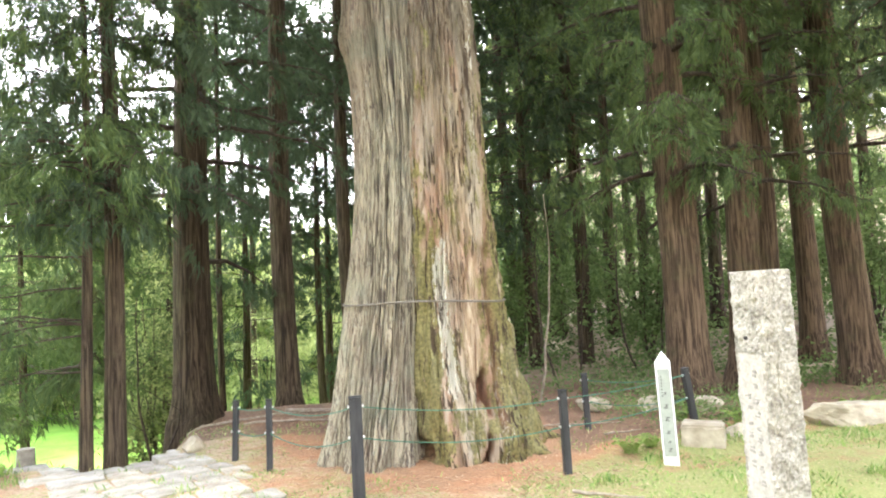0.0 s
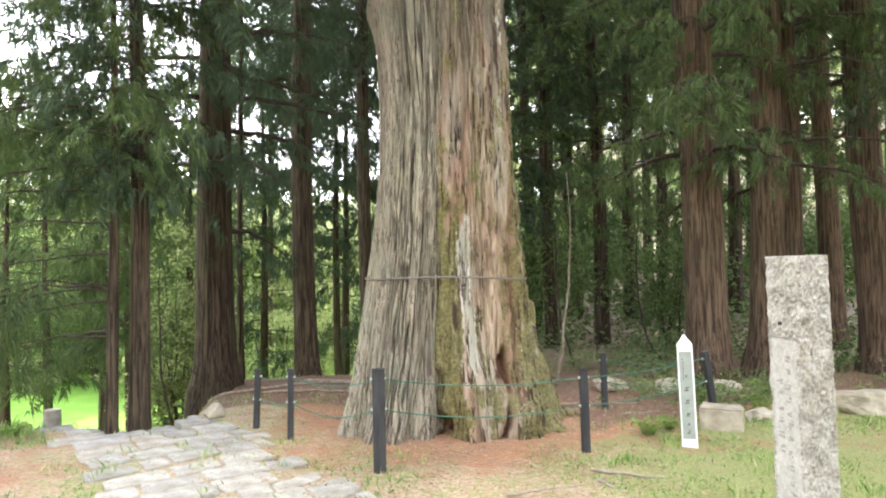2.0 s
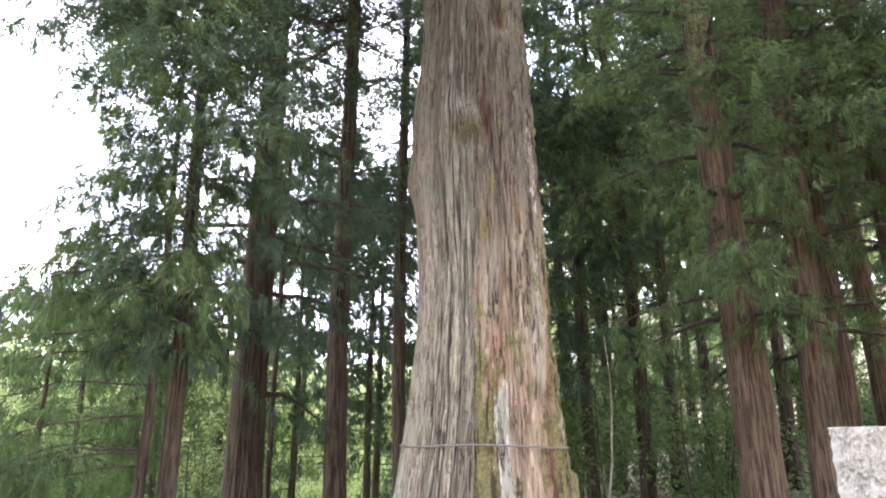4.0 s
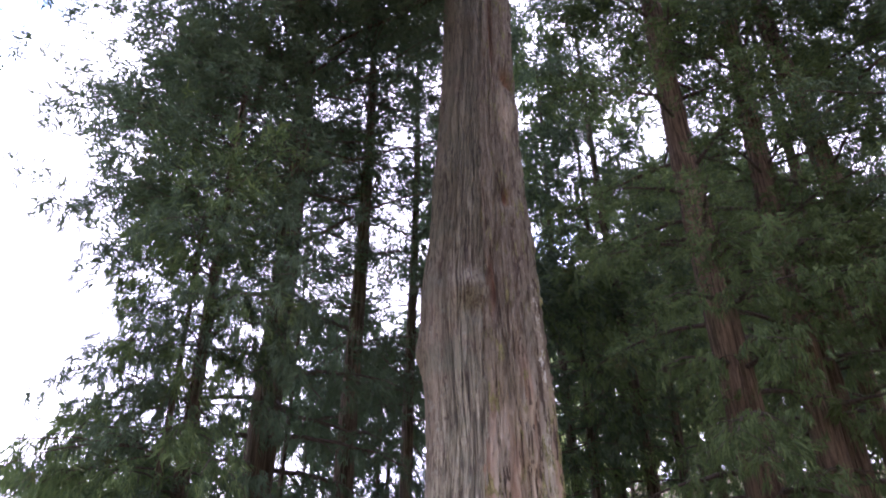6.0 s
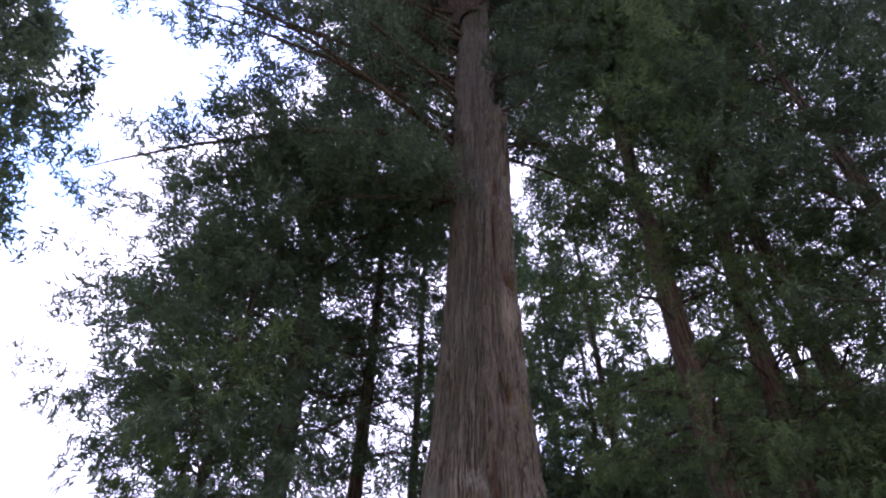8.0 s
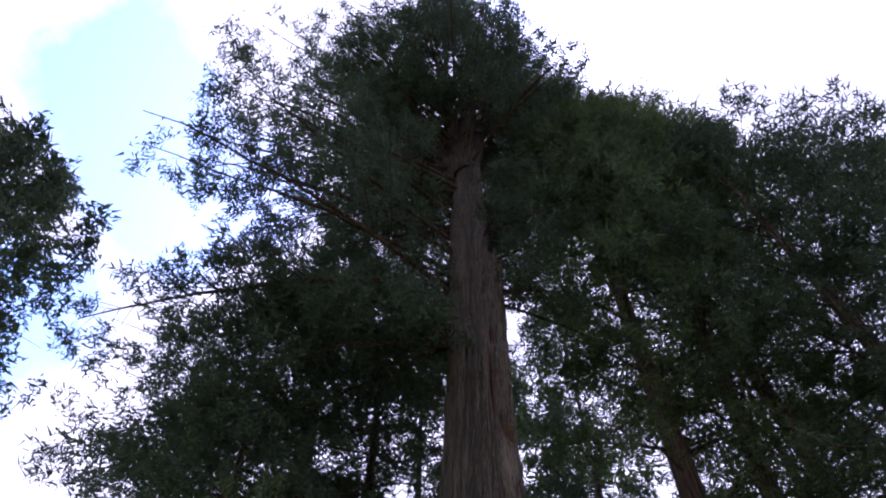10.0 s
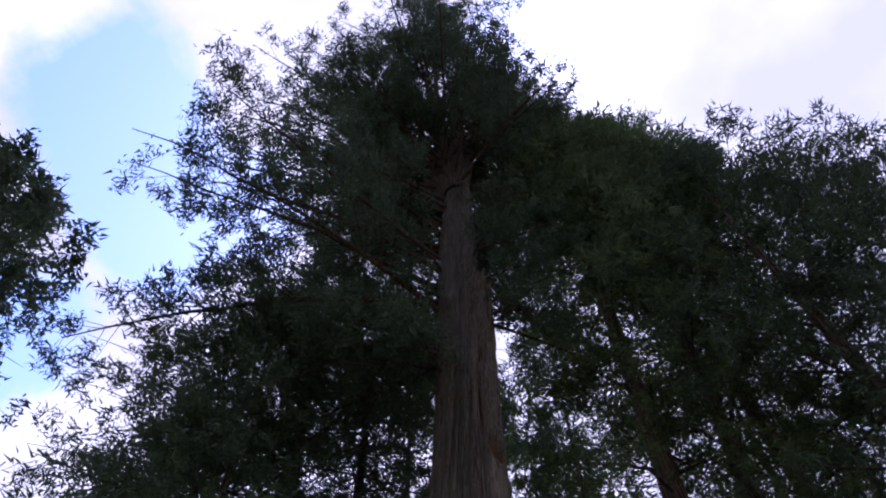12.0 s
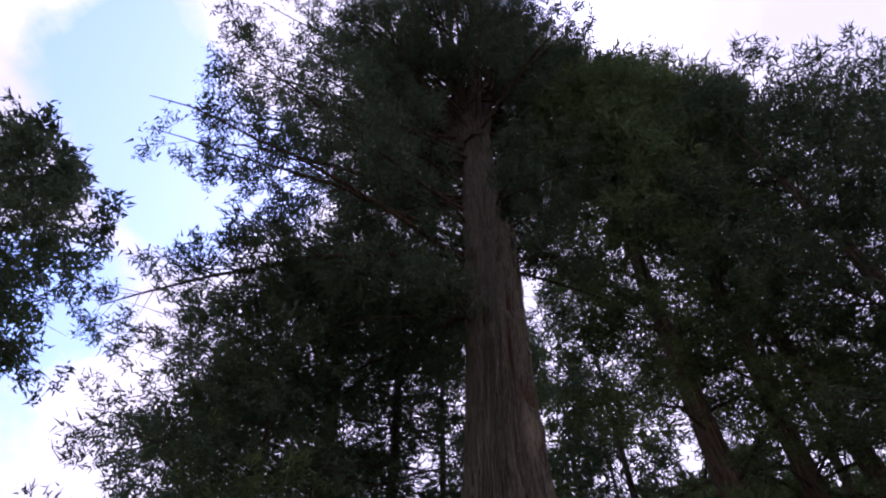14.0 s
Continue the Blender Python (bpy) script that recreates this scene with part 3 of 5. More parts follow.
def stem_sheet(lo_edge, hi_edge, depth, height, sides, rows, cy):
    """Rings of a stem between two edges: X, Y, Z, angle, half width."""
    z = -0.4 + (height + 0.4) * np.linspace(0, 1, rows) ** 1.25
    ph = -np.pi + np.arange(sides) * 2 * np.pi / sides
    th = -np.pi / 2 + ph - 0.6 * np.sin(ph)     # finer on the side that faces the path
    Z, T = np.meshgrid(z, th, indexing="ij")
    a, b = np.interp(Z, STEM_Z, lo_edge), np.interp(Z, STEM_Z, hi_edge)
    return (a + b) / 2, (b - a) / 2, depth(Z), Z, T


def wrap(rows, sides):
    i, j = np.meshgrid(np.arange(rows - 1), np.arange(sides), indexing="ij")
    a, b = i * sides + j, i * sides + (j + 1) % sides
    return np.stack([a, b, b + sides, a + sides], -1).reshape(-1, 4)


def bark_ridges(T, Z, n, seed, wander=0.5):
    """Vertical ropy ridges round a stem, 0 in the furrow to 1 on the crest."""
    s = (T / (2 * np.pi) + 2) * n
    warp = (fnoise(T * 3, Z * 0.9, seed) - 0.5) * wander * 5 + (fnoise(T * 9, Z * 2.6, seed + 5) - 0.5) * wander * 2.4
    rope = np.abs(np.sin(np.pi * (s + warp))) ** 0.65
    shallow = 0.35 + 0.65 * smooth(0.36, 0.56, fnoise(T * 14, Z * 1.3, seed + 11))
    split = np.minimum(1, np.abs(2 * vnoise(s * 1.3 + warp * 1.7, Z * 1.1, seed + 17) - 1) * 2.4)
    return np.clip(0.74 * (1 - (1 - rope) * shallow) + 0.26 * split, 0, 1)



def gauss(x, c, w):
    return np.exp(-((x - c) / w) ** 2)


def build_old_cedar():
    g = np.random.default_rng(77)
    tree = empty("old_cedar", Matrix.Translation(OLD), "giant old cedar, grey ropy stem fused with a mossy one", "tree")
    # living stem
    sides, rows = 460, 230
    cx, hw, dp, Z, T = stem_sheet(EDGE_A, [s + 0.09 for s in SEAM], lambda z: 0.62 + 0.25 * np.exp(-np.maximum(z, 0) / 0.9) - 0.022 * np.maximum(z, 0), 18.0, sides, rows, 0)
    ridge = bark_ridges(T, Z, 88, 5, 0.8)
    low = np.exp(-np.maximum(Z, 0) / 0.45)
    out = 1 + 0.07 * low * np.sin(7 * T + 1.0) + 0.05 * low * np.sin(12 * T + Z * 2) + 0.05 * np.sin(2 * T + Z * 0.5) * (1 - low)
    out = out + 0.06 * (fnoise(T * 2.5, Z * 1.1, 31) - 0.5)
    X = cx + np.cos(T) * hw * out
    Y = np.sin(T) * np.maximum(dp, 0.2) * out
    add = (ridge - 0.72) * 0.085 * np.clip(1.1 - Z / 24, 0.5, 1.1)
    knot = gauss(X, -0.20, 0.20) * gauss(Z, 4.75, 0.17) * (Y < 0)
    add = add + 0.12 * knot - 0.07 * gauss(X, -0.17, 0.10) * gauss(Z, 4.52, 0.08) * (Y < 0) + 0.05 * gauss(X, -0.75, 0.16) * gauss(Z, 4.2, 0.18)
    add = add + (Y < 0) * (0.12 * gauss(X, -0.16, 0.14) * gauss(Z, 11.4, 0.2) + 0.08 * gauss(X, -0.05, 0.1) * gauss(Z, 8.9, 0.15) + 0.06 * gauss(X, -0.45, 0.12) * gauss(Z, 6.4, 0.2))
    X, Y = X + np.cos(T) * add, Y + np.sin(T) * add
    # The shade painted into the upper bark begins about two metres up.
    child("trunk", mesh_of("trunk", np.stack([X, Y, Z], -1).reshape(-1, 3), wrap(rows, sides), M_OLD, True, {"ridge": ridge, "high_shade": 0.95 * smooth(2.0, 6.2, Z + 1.5 * (fnoise(T * 3, Z * 0.7, 81) - 0.5))}), tree,
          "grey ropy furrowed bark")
    # split, mossy stem
    sides, rows = 200, 280
    cx, hw, dp, Z, T = stem_sheet([s - 0.19 for s in SEAM], EDGE_B, lambda z: 0.66 + 0.2 * np.exp(-np.maximum(z, 0) / 0.7) - 0.03 * np.maximum(z, 0), 13.4, sides, rows, 0)
    low = np.exp(-np.maximum(Z, 0) / 0.5)
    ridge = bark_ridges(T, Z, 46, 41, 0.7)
    plate = np.floor(T / (2 * np.pi) * 15 + (fnoise(T * 2, Z * 0.35, 61) - 0.5) * 3)
    step = vnoise(plate * 7.7, np.floor(Z / 2.6 + plate * 0.37) * 3.1, 71)
    out = 1 + 0.09 * low * np.sin(6 * T + 0.5) + 0.06 * low * np.sin(11 * T + 2 + Z * 3) + 0.05 * (fnoise(T * 3, Z * 0.8, 51) - 0.5)
    X = cx + np.cos(T) * hw * out
    Y = np.sin(T) * np.maximum(dp, 0.18) * out + 0.03
    front = Y < 0.1
    chips = fnoise(T * 11, Z * 4.5, 43) - 0.5
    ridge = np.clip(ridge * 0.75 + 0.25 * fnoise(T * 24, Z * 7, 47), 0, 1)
    flake = np.abs(2 * vnoise(T * 26 + 30, Z * 3.1 + vnoise(T * 20, Z * 2, 8) * 2, 57) - 1)
    add = (ridge - 0.75) * 0.06 + (step - 0.5) * 0.08 + chips * 0.07 * (1 + low) + 0.035 * np.minimum(1, flake * 2.5)
    mid = 0.49 - 0.03 * np.sin(Z * 4)
    half = np.clip(0.86 - Z + 0.14 * (vnoise(T * 40, Z * 9, 3) - 0.5), 0, 1) * 0.22 + 0.012
    hollow = front * smooth(half, half * 0.6, np.abs(X - mid)) * smooth(0.86, 0.76, Z + 0.1 * (vnoise(X * 30, X * 0, 6) - 0.5)) * smooth(0.40, 0.56, Z + 0.9 * (X - mid) + 0.12 * (vnoise(X * 24, Z * 9, 8) - 0.5))
    hollow = np.maximum(hollow, front * 0.8 * gauss(X, 0.46 + 0.05 * np.sin(Z * 9), 0.028) * smooth(0.30, 0.12, Z))
    slot = front * gauss(X, -0.10, 0.07) * gauss(Z, 0.06, 0.09)
    holes = front * (gauss(X, 0.27, 0.045) * gauss(Z, 5.95, 0.11) + gauss(X, 0.40, 0.09) * gauss(Z, 7.95, 0.13) + gauss(X, 0.26, 0.05) * gauss(Z, 9.9, 0.2)
                     + gauss(X, 0.05, 0.03) * gauss(Z, 4.75, 0.28) + gauss(X, 0.20, 0.03) * gauss(Z, 8.7, 0.6))
    cleft = front * gauss(X, 0.63 - 0.02 * Z, 0.035) * smooth(0.1, 0.4, Z) * smooth(2.6, 1.8, Z)
    wood = front * np.clip((0.9 + 1.0 * fnoise(T * 30, Z * 3, 14)) * gauss(X, 0.415 + 0.03 * np.sin(Z * 4), 0.05 + 0.05 * smooth(1.9, 1.0, Z)) * smooth(0.5, 0.75, Z) * smooth(2.0, 1.7, Z) - 0.35, 0, 1)
    wood = np.maximum(wood, front * 0.35 * np.clip(1.6 * gauss(X, 0.32, 0.10) * gauss(Z, 7.3, 0.55) - 0.5, 0, 1))
    lichen = front * np.clip(gauss(X, 0.16 + 0.04 * np.sin(Z * 3), 0.085) * smooth(0.35, 0.7, Z) * smooth(2.3, 1.8, Z) + 0.55 * gauss(X, 0.62, 0.07) * smooth(1.6, 0.9, Z)
                             + 0.55 * gauss(X, 0.5, 0.05) * smooth(2.5, 3.2, Z) * smooth(5.5, 4.5, Z), 0, 1)
    lichen = lichen * 0.5 + 0.32
    moss = np.clip(0.29 + 0.12 * smooth(2.0, 0.3, Z) + 0.40 * gauss(X, -0.02, 0.14) * smooth(3.5, 1.2, Z) + 0.30 * smooth(0.50, 0.64, X) * smooth(4, 2, Z) - 0.06 * smooth(2.5, 5, Z), 0, 1)
    add = add - 0.17 * hollow + 0.10 * front * gauss(X, 0.62, 0.13) * gauss(Z, 0.2, 0.2) - 0.22 * slot - 0.14 * np.clip(holes, 0, 1) - 0.10 * cleft - 0.03 * wood
    ragged = 13.4 - 1.8 * fnoise(T * 2.2, T * 0 + 4, 91) - 0.15 * vnoise(T * 9, T * 0, 95)
    Z = np.where(Z > ragged, ragged, Z)
    X, Y = X + np.cos(T) * add, Y + np.sin(T) * add
    rot = np.clip(hollow * 1.6 + slot + 0.9 * holes + 0.8 * cleft, 0, 1)
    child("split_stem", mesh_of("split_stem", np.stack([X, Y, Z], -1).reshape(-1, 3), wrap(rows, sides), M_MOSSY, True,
                                {"ridge": ridge, "moss": moss, "lichen": lichen, "wood": wood, "rot": rot, "high_shade": 0.9 * smooth(1.8, 5.0, Z + 1.5 * (fnoise(T * 3, Z * 0.7, 85) - 0.5))}), tree, "mossy half-dead stem with bare wood and a hollow")
    # surface roots
    for k, (a, ln, r) in enumerate(((118, 0.6, 0.17), (85, 0.8, 0.14))):
        way = np.array([math.sin(radians(a)), math.cos(radians(a))])
        x0 = np.array([0.1 if a > 0 else -0.35, 0.0]) + way * np.array([0.62, 0.62])
        t = np.linspace(0, 1, 9)
        px, py = x0[0] + way[0] * ln * t + 0.06 * np.sin(t * 5 + k), x0[1] + way[1] * ln * t
        pz = land(px + OLD.x, py + OLD.y) + 0.16 * (1 - t) ** 2 - 0.05 * t
        v, f = tubes([np.stack([px, py, pz, r * (1 - 0.8 * t)], -1)], 10)
        child("root", mesh_of("root", v, f, M_MOSSY if a > 60 else M_OLD, True, {"ridge": np.full(len(v), 0.4), "moss": np.full(len(v), 0.7)}), tree)
    # fork and limbs
    pts, dirs, twigs = [], [], []
    forks = ((-78, 11.0, 0.42, 0.34), (165, 11.5, 0.12, 0.25), (75, 10.0, 0.24, 0.25), (-140, 10.0, 0.3, 0.17), (10, 11.0, 0.10, 0.18))
    leaders = []
    for az, ln, out, r in forks:
        t = np.linspace(0, 1, 12)
        a = radians(az) + np.cumsum(g.normal(size=12) * 0.12)
        d = out * ln * t ** 0.8 * 0.5
        leader = np.stack([0.05 + np.sin(a) * d, np.cos(a) * d, 16.6 + ln * t * (1 - 0.12 * out), r * (1 - 0.85 * t)], -1)
        leaders.append(leader)
        v, f = tubes([leader], 9)
        child("limb", mesh_of("limb", v, f, M_BARK, True), tree)
    def grow(start, az, ln, rise, sag, r, subs, tufts, inner=0.25):
        tufts = tufts * 0.66
        limb = limb_path(start, az, ln, rise, sag, r, g, 12)
        tw, q, d = dress(limb, ln, g, subs, tufts, inner, 0.1, 0.30, 0.38, 0.085)
        v, f = tubes([limb], 6)
        child("limb", mesh_of("limb", v, f, M_BARK, True), tree)
        twigs.extend(tw)
        pts.append(q)
        dirs.append(d)
    # long bare bough towards the meadow
    grow((-0.35, 0, 11.9), radians(-106), 5.9, -0.16, 0.2, 0.085, 22, 9.0, 0.4)
    for k in range(15):
        h = 11.5 + 0.62 * k + g.uniform(-0.3, 0.3)
        root = (-0.2, 0, h)
        if h > 17.0:
            root = tuple(along(leaders[0], np.array([(h - 16.6) / 11]))[0][0, :3])
        grow(root, radians(g.uniform(-132, -92)), g.uniform(4.5, 6.0) - 0.3 * (h > 17), g.uniform(0.0, 0.2) + 0.3 * max(0, h - 17.4) / 6, 0.16, 0.06, 14, 7.0, 0.2)
    # lower limbs on the open side
    for k in range(16):
        h = g.uniform(9.0, 17.0)
        grow((0, 0, h), radians(g.uniform(-128, -15)), g.uniform(2.2, 5.0) * (0.75 + 0.25 * (h > 12)), g.uniform(-0.05, 0.3), 0.25, 0.06, 14, 10.0, 0.2)
    for k in range(20):
        h = g.uniform(10.5, 17.0)
        grow((0.15, 0, h), radians(g.uniform(-30, 115)), g.uniform(1.2, 2.8), g.uniform(0.0, 0.4), 0.3, 0.04, 9, 9.0)
    # the far side of the crown
    for k in range(30):
        b, _ = along(leaders[k % 5], np.array([g.uniform(0.04, 0.45)]))
        grow(tuple(b[0, :3]), radians(g.uniform(-85, 45)), g.uniform(2.4, 4.6), g.uniform(0.4, 1.5), 0.2, 0.05, 13, 9.0, 0.2)
    # boughs over the path, and close ones on the shaded side of the stem
    for k in range(12):
        b, _ = along(leaders[k % 5], np.array([g.uniform(0.02, 0.35)]))
        grow(tuple(b[0, :3]), radians(g.uniform(130, 245)), g.uniform(3.2, 5.6), g.uniform(0.1, 0.6), 0.2, 0.05, 13, 9.0, 0.12)
    for k in range(8):
        grow((-0.25, -0.1, g.uniform(8.6, 15.5)), radians(g.uniform(-150, -85)), g.uniform(1.0, 2.6), g.uniform(-0.1, 0.3), 0.3, 0.035, 10, 11.0, 0.06)
    for k in range(9):
        grow((0.3, -0.1, g.uniform(11.0, 15.5)), radians(g.uniform(60, 150)), g.uniform(0.8, 1.9), g.uniform(0.0, 0.4), 0.3, 0.03, 9, 10.0, 0.1)
    # crown on the leaders
    for leader in leaders:
        for f in np.linspace(0.06, 1.0, 32):
            b, _ = along(leader, np.array([f]))
            off = math.atan2(b[0, 0], b[0, 1])
            ln = (5.4 - 3.4 * f) * g.uniform(0.65, 1.15)
            way = off + g.uniform(-1.7, 1.7)
            if math.sin(way) > 0.2:
                ln *= 0.75
            if math.cos(way) < (-0.4 if leader[-1, 0] < -1.5 else 0.15) and f < 0.22:
                continue
            grow(tuple(b[0, :3]), way, ln, g.uniform(0.05, 0.5), 0.25, 0.045, 13, 10.0, 0.08)
    pts, dirs = np.concatenate(pts), np.concatenate(dirs)
    dirs[:, 2] += 0.2
    v, f = tubes(twigs, 3)
    tagged(child("branchwork", mesh_of("branchwork", v, f, M_BARK, True), tree), kind="stuff")
    child("crown", foliage_mesh("crown", pts, dirs, g.uniform(1.3, 2.1, len(pts)), T_BRUSH, M_CEDAR, g), tree, "dense dark green cedar sprays")
    return X


build_old_cedar()

# ---- the grove ----
DARK, RED = "tall dark-barked cedar with drooping green sprays", "tall cedar with reddish peeling bark and drooping sprays"
TIERS = {13: (40, 6.6, 12.2, -105, 3.9), 15: (8, 8.5, 13.0, -120, 2.3), 16: (8, 8.5, 13.5, -120, 2.2), 12: (11, 5.8, 8.6, -110, 2.3), 11: (20, 0.9, 3.4, -85, 2.2), 18: (24, 16.0, 22.5, 150, 2.9), 19: (22, 15.5, 21.5, 160, 2.9), 21: (22, 15.5, 21.0, 180, 2.9)}
GAPS = {13: (4.6, 7.0, 2), 15: (5.0, 8.5, 1), 18: (8.0, 13.0, 1), 19: (8.0, 12.5, 1), 21: (8.0, 13.0, 1), 23: (8.0, 12.0, 2), 25: (11.0, 14.5, 1)}
THIN = "slender cedar with dark bark and thin crown"
for row in (
    # az, dist, dia, top, crown, reach, limbs, subs, tufts, lean, label, bark, leaf, seed, skirt
    (-26.9, 7.5, 0.12, 7.0, 2.3, 0.9, 30, 6, 10, (0, 0), THIN, M_BARK, M_CEDAR_LIGHT, 11, 6),
    (-25.0, 7.7, 0.21, 11.0, 2.3, 1.35, 60, 6, 10, (0, 0), THIN, M_BARK, M_CEDAR, 12, 12),
    (-19.3, 9.2, 0.50, 16.5, 2.6, 3.6, 84, 8, 5.4, (0, 0), DARK, M_BARK, M_CEDAR, 13, 4),
    (-17.3, 11.5, 0.11, 11.0, 3.6, 1.4, 30, 5, 8, (0, 0), THIN, M_BARK, M_CEDAR, 14, 0),
    (-12.1, 10.6, 0.36, 18.0, 4.2, 2.4, 60, 7, 4.6, (0, 0), DARK, M_BARK, M_CEDAR, 15, 4),
    (-6.9, 12.0, 0.27, 18.0, 4.4, 2.3, 50, 6, 5.2, (0, 0), DARK, M_BARK, M_CEDAR, 16, 6),
    (-60.0, 9.6, 0.35, 13.4, 7.0, 2.5, 56, 8, 7, (0, 0), DARK, M_BARK, M_CEDAR, 17, 0),
    (20.5, 9.3, 0.52, 26.6, 2.6, 2.6, 110, 8, 6.5, (0, 0), RED, M_BARK_RED, M_CEDAR_LIGHT, 18, 10),
    (24.6, 10.0, 0.43, 25.6, 2.4, 2.8, 96, 8, 5.6, (0.045, -0.01), RED, M_BARK_RED, M_CEDAR_LIGHT, 19, 9),
    (26.4, 10.7, 0.34, 23.0, 4.0, 2.3, 40, 6, 5.5, (0.02, 0), RED, M_BARK_RED, M_CEDAR_LIGHT, 20, 6),
    (32.3, 11.2, 0.48, 25.0, 3.2, 2.9, 80, 7, 5.6, (-0.035, 0), RED, M_BARK_RED, M_CEDAR_LIGHT, 21, 8),
    (29.2, 14.0, 0.42, 18.0, 4.5, 2.8, 40, 6, 5.5, (0, 0), RED, M_BARK_RED, M_CEDAR, 22, 6),
    (41.0, 9.6, 0.50, 18.0, 4.0, 3.3, 92, 8, 7.5, (0, 0), RED, M_BARK_RED, M_CEDAR, 23, 0),
    (51.0, 10.5, 0.48, 15.0, 4.0, 3.3, 80, 7, 7, (0, 0), RED, M_BARK_RED, M_CEDAR, 24, 0),
    (12.5, 14.0, 0.30, 20.0, 3.8, 2.5, 56, 6, 8, (-0.01, 0), DARK, M_BARK, M_CEDAR, 25, 8),
):
    cedar(*row[:6], limbs=row[6], subs=row[7], tufts=row[8], lean=row[9], label=row[10], bark=row[11], leaf=row[12], seed=row[13], skirt=row[14], templates=T_TUFT if row[0] < -50 else None, scale=1.2 if row[0] < -50 else 1.0, tier=TIERS.get(row[13]), gap=GAPS.get(row[13]), dome=3.0 if 5 < row[0] else 1.5)
for row in (
    (14.9, 16.5, 0.32, 13.5, 3.6, 3.0, 31), (17.4, 18.5, 0.32, 13.0, 5.0, 2.6, 32), (10.2, 17.0, 0.32, 18.0, 3.4, 3.0, 33),
    (2.0, 17.0, 0.34, 22.0, 4.0, 2.8, 34), (6.8, 16.0, 0.30, 19.0, 3.2, 3.2, 35), (22.8, 17.0, 0.34, 13.0, 5.0, 2.6, 36),
    (36.0, 15.5, 0.42, 15.0, 4.0, 3.0, 37), (26.5, 21.0, 0.36, 14.0, 6.0, 2.8, 38), (12.4, 22.0, 0.34, 13.0, 3.0, 3.0, 71), (16.4, 24.0, 0.34, 13.0, 3.4, 3.0, 72),
    (20.6, 23.0, 0.34, 13.0, 3.4, 3.0, 73), (24.6, 25.0, 0.36, 14.0, 3.6, 3.2, 74), (29.4, 24.0, 0.36, 14.0, 3.6, 3.2, 75), (33.4, 22.0, 0.36, 13.0, 3.4, 3.2, 76), (8.6, 22.0, 0.34, 13.0, 3.0, 3.0, 77), (45.0, 15.0, 0.42, 14.0, 4.0, 3.0, 39),
    (-33.5, 12.5, 0.2, 3.8, 0.2, 2.4, 40), (-3.5, 20.0, 0.3, 16.0, 3.0, 2.6, 41), (-15.0, 21.0, 0.26, 11.0, 3.5, 2.2, 42),
    (-27.5, 18.0, 0.24, 5.5, 0.2, 2.6, 44), (-21.0, 15.0, 0.22, 6.0, 0.0, 2.0, 45), (-15.6, 16.0, 0.24, 6.5, -0.4, 1.7, 46), (-8.8, 17.0, 0.26, 7.5, -0.2, 1.9, 47), (-25.6, 15.0, 0.2, 5.0, 0.4, 2.0, 48), (-31.0, 14.0, 0.2, 5.0, 0.4, 2.0, 49),
    (4.6, 13.0, 0.26, 8.5, 2.6, 2.2, 61), (8.4, 13.6, 0.26, 9.0, 2.6, 2.3, 62), (-9.4, 15.5, 0.22, 8.0, 2.2, 2.0, 63),
    (58.0, 13.0, 0.42, 15.0, 4.0, 3.0, 43),
):
    cedar(*row[:6], limbs=28 if row[3] < 7 else 52 if row[1] < 14 else 42, subs=6, tufts=6.5, label=DARK, seed=row[6], templates=T_FAR, scale=0.9, near=False, leaf=M_CEDAR_LIGHT if row[0] > 5 or row[0] < -20 else M_CEDAR)
# unseen cedars behind the camera, added to block sky light on the trunk
for row in ((105, 11.0, 0.5, 25.0, 3.5, 4.0, 51), (130, 12.0, 0.5, 26.0, 3.5, 4.2, 52), (152, 10.5, 0.5, 25.0, 4.0, 4.2, 53), (178, 11.0, 0.5, 26.0, 3.5, 4.2, 54),
            (-155, 11.0, 0.5, 25.0, 3.5, 4.2, 55), (-128, 12.0, 0.5, 24.0, 4.0, 4.0, 56), (-98, 13.0, 0.42, 17.0, 4.0, 3.0, 57)):
    cedar(*row[:6], limbs=46, subs=5, tufts=4.0, label=DARK, seed=row[6], templates=T_FAR, scale=1.5, near=False)
# poles on the slope
for k in range(15):
    g1 = np.random.default_rng(400 + k)
    cedar(8.5 + 2.3 * k + g1.uniform(-0.8, 0.8), g1.uniform(19, 34), g1.uniform(0.18, 0.34), g1.uniform(14, 18), g1.uniform(6.5, 9), 2.0, limbs=20, subs=4, tufts=3.5,
          label=THIN, seed=400 + k, templates=T_FAR, scale=1.3, near=False)


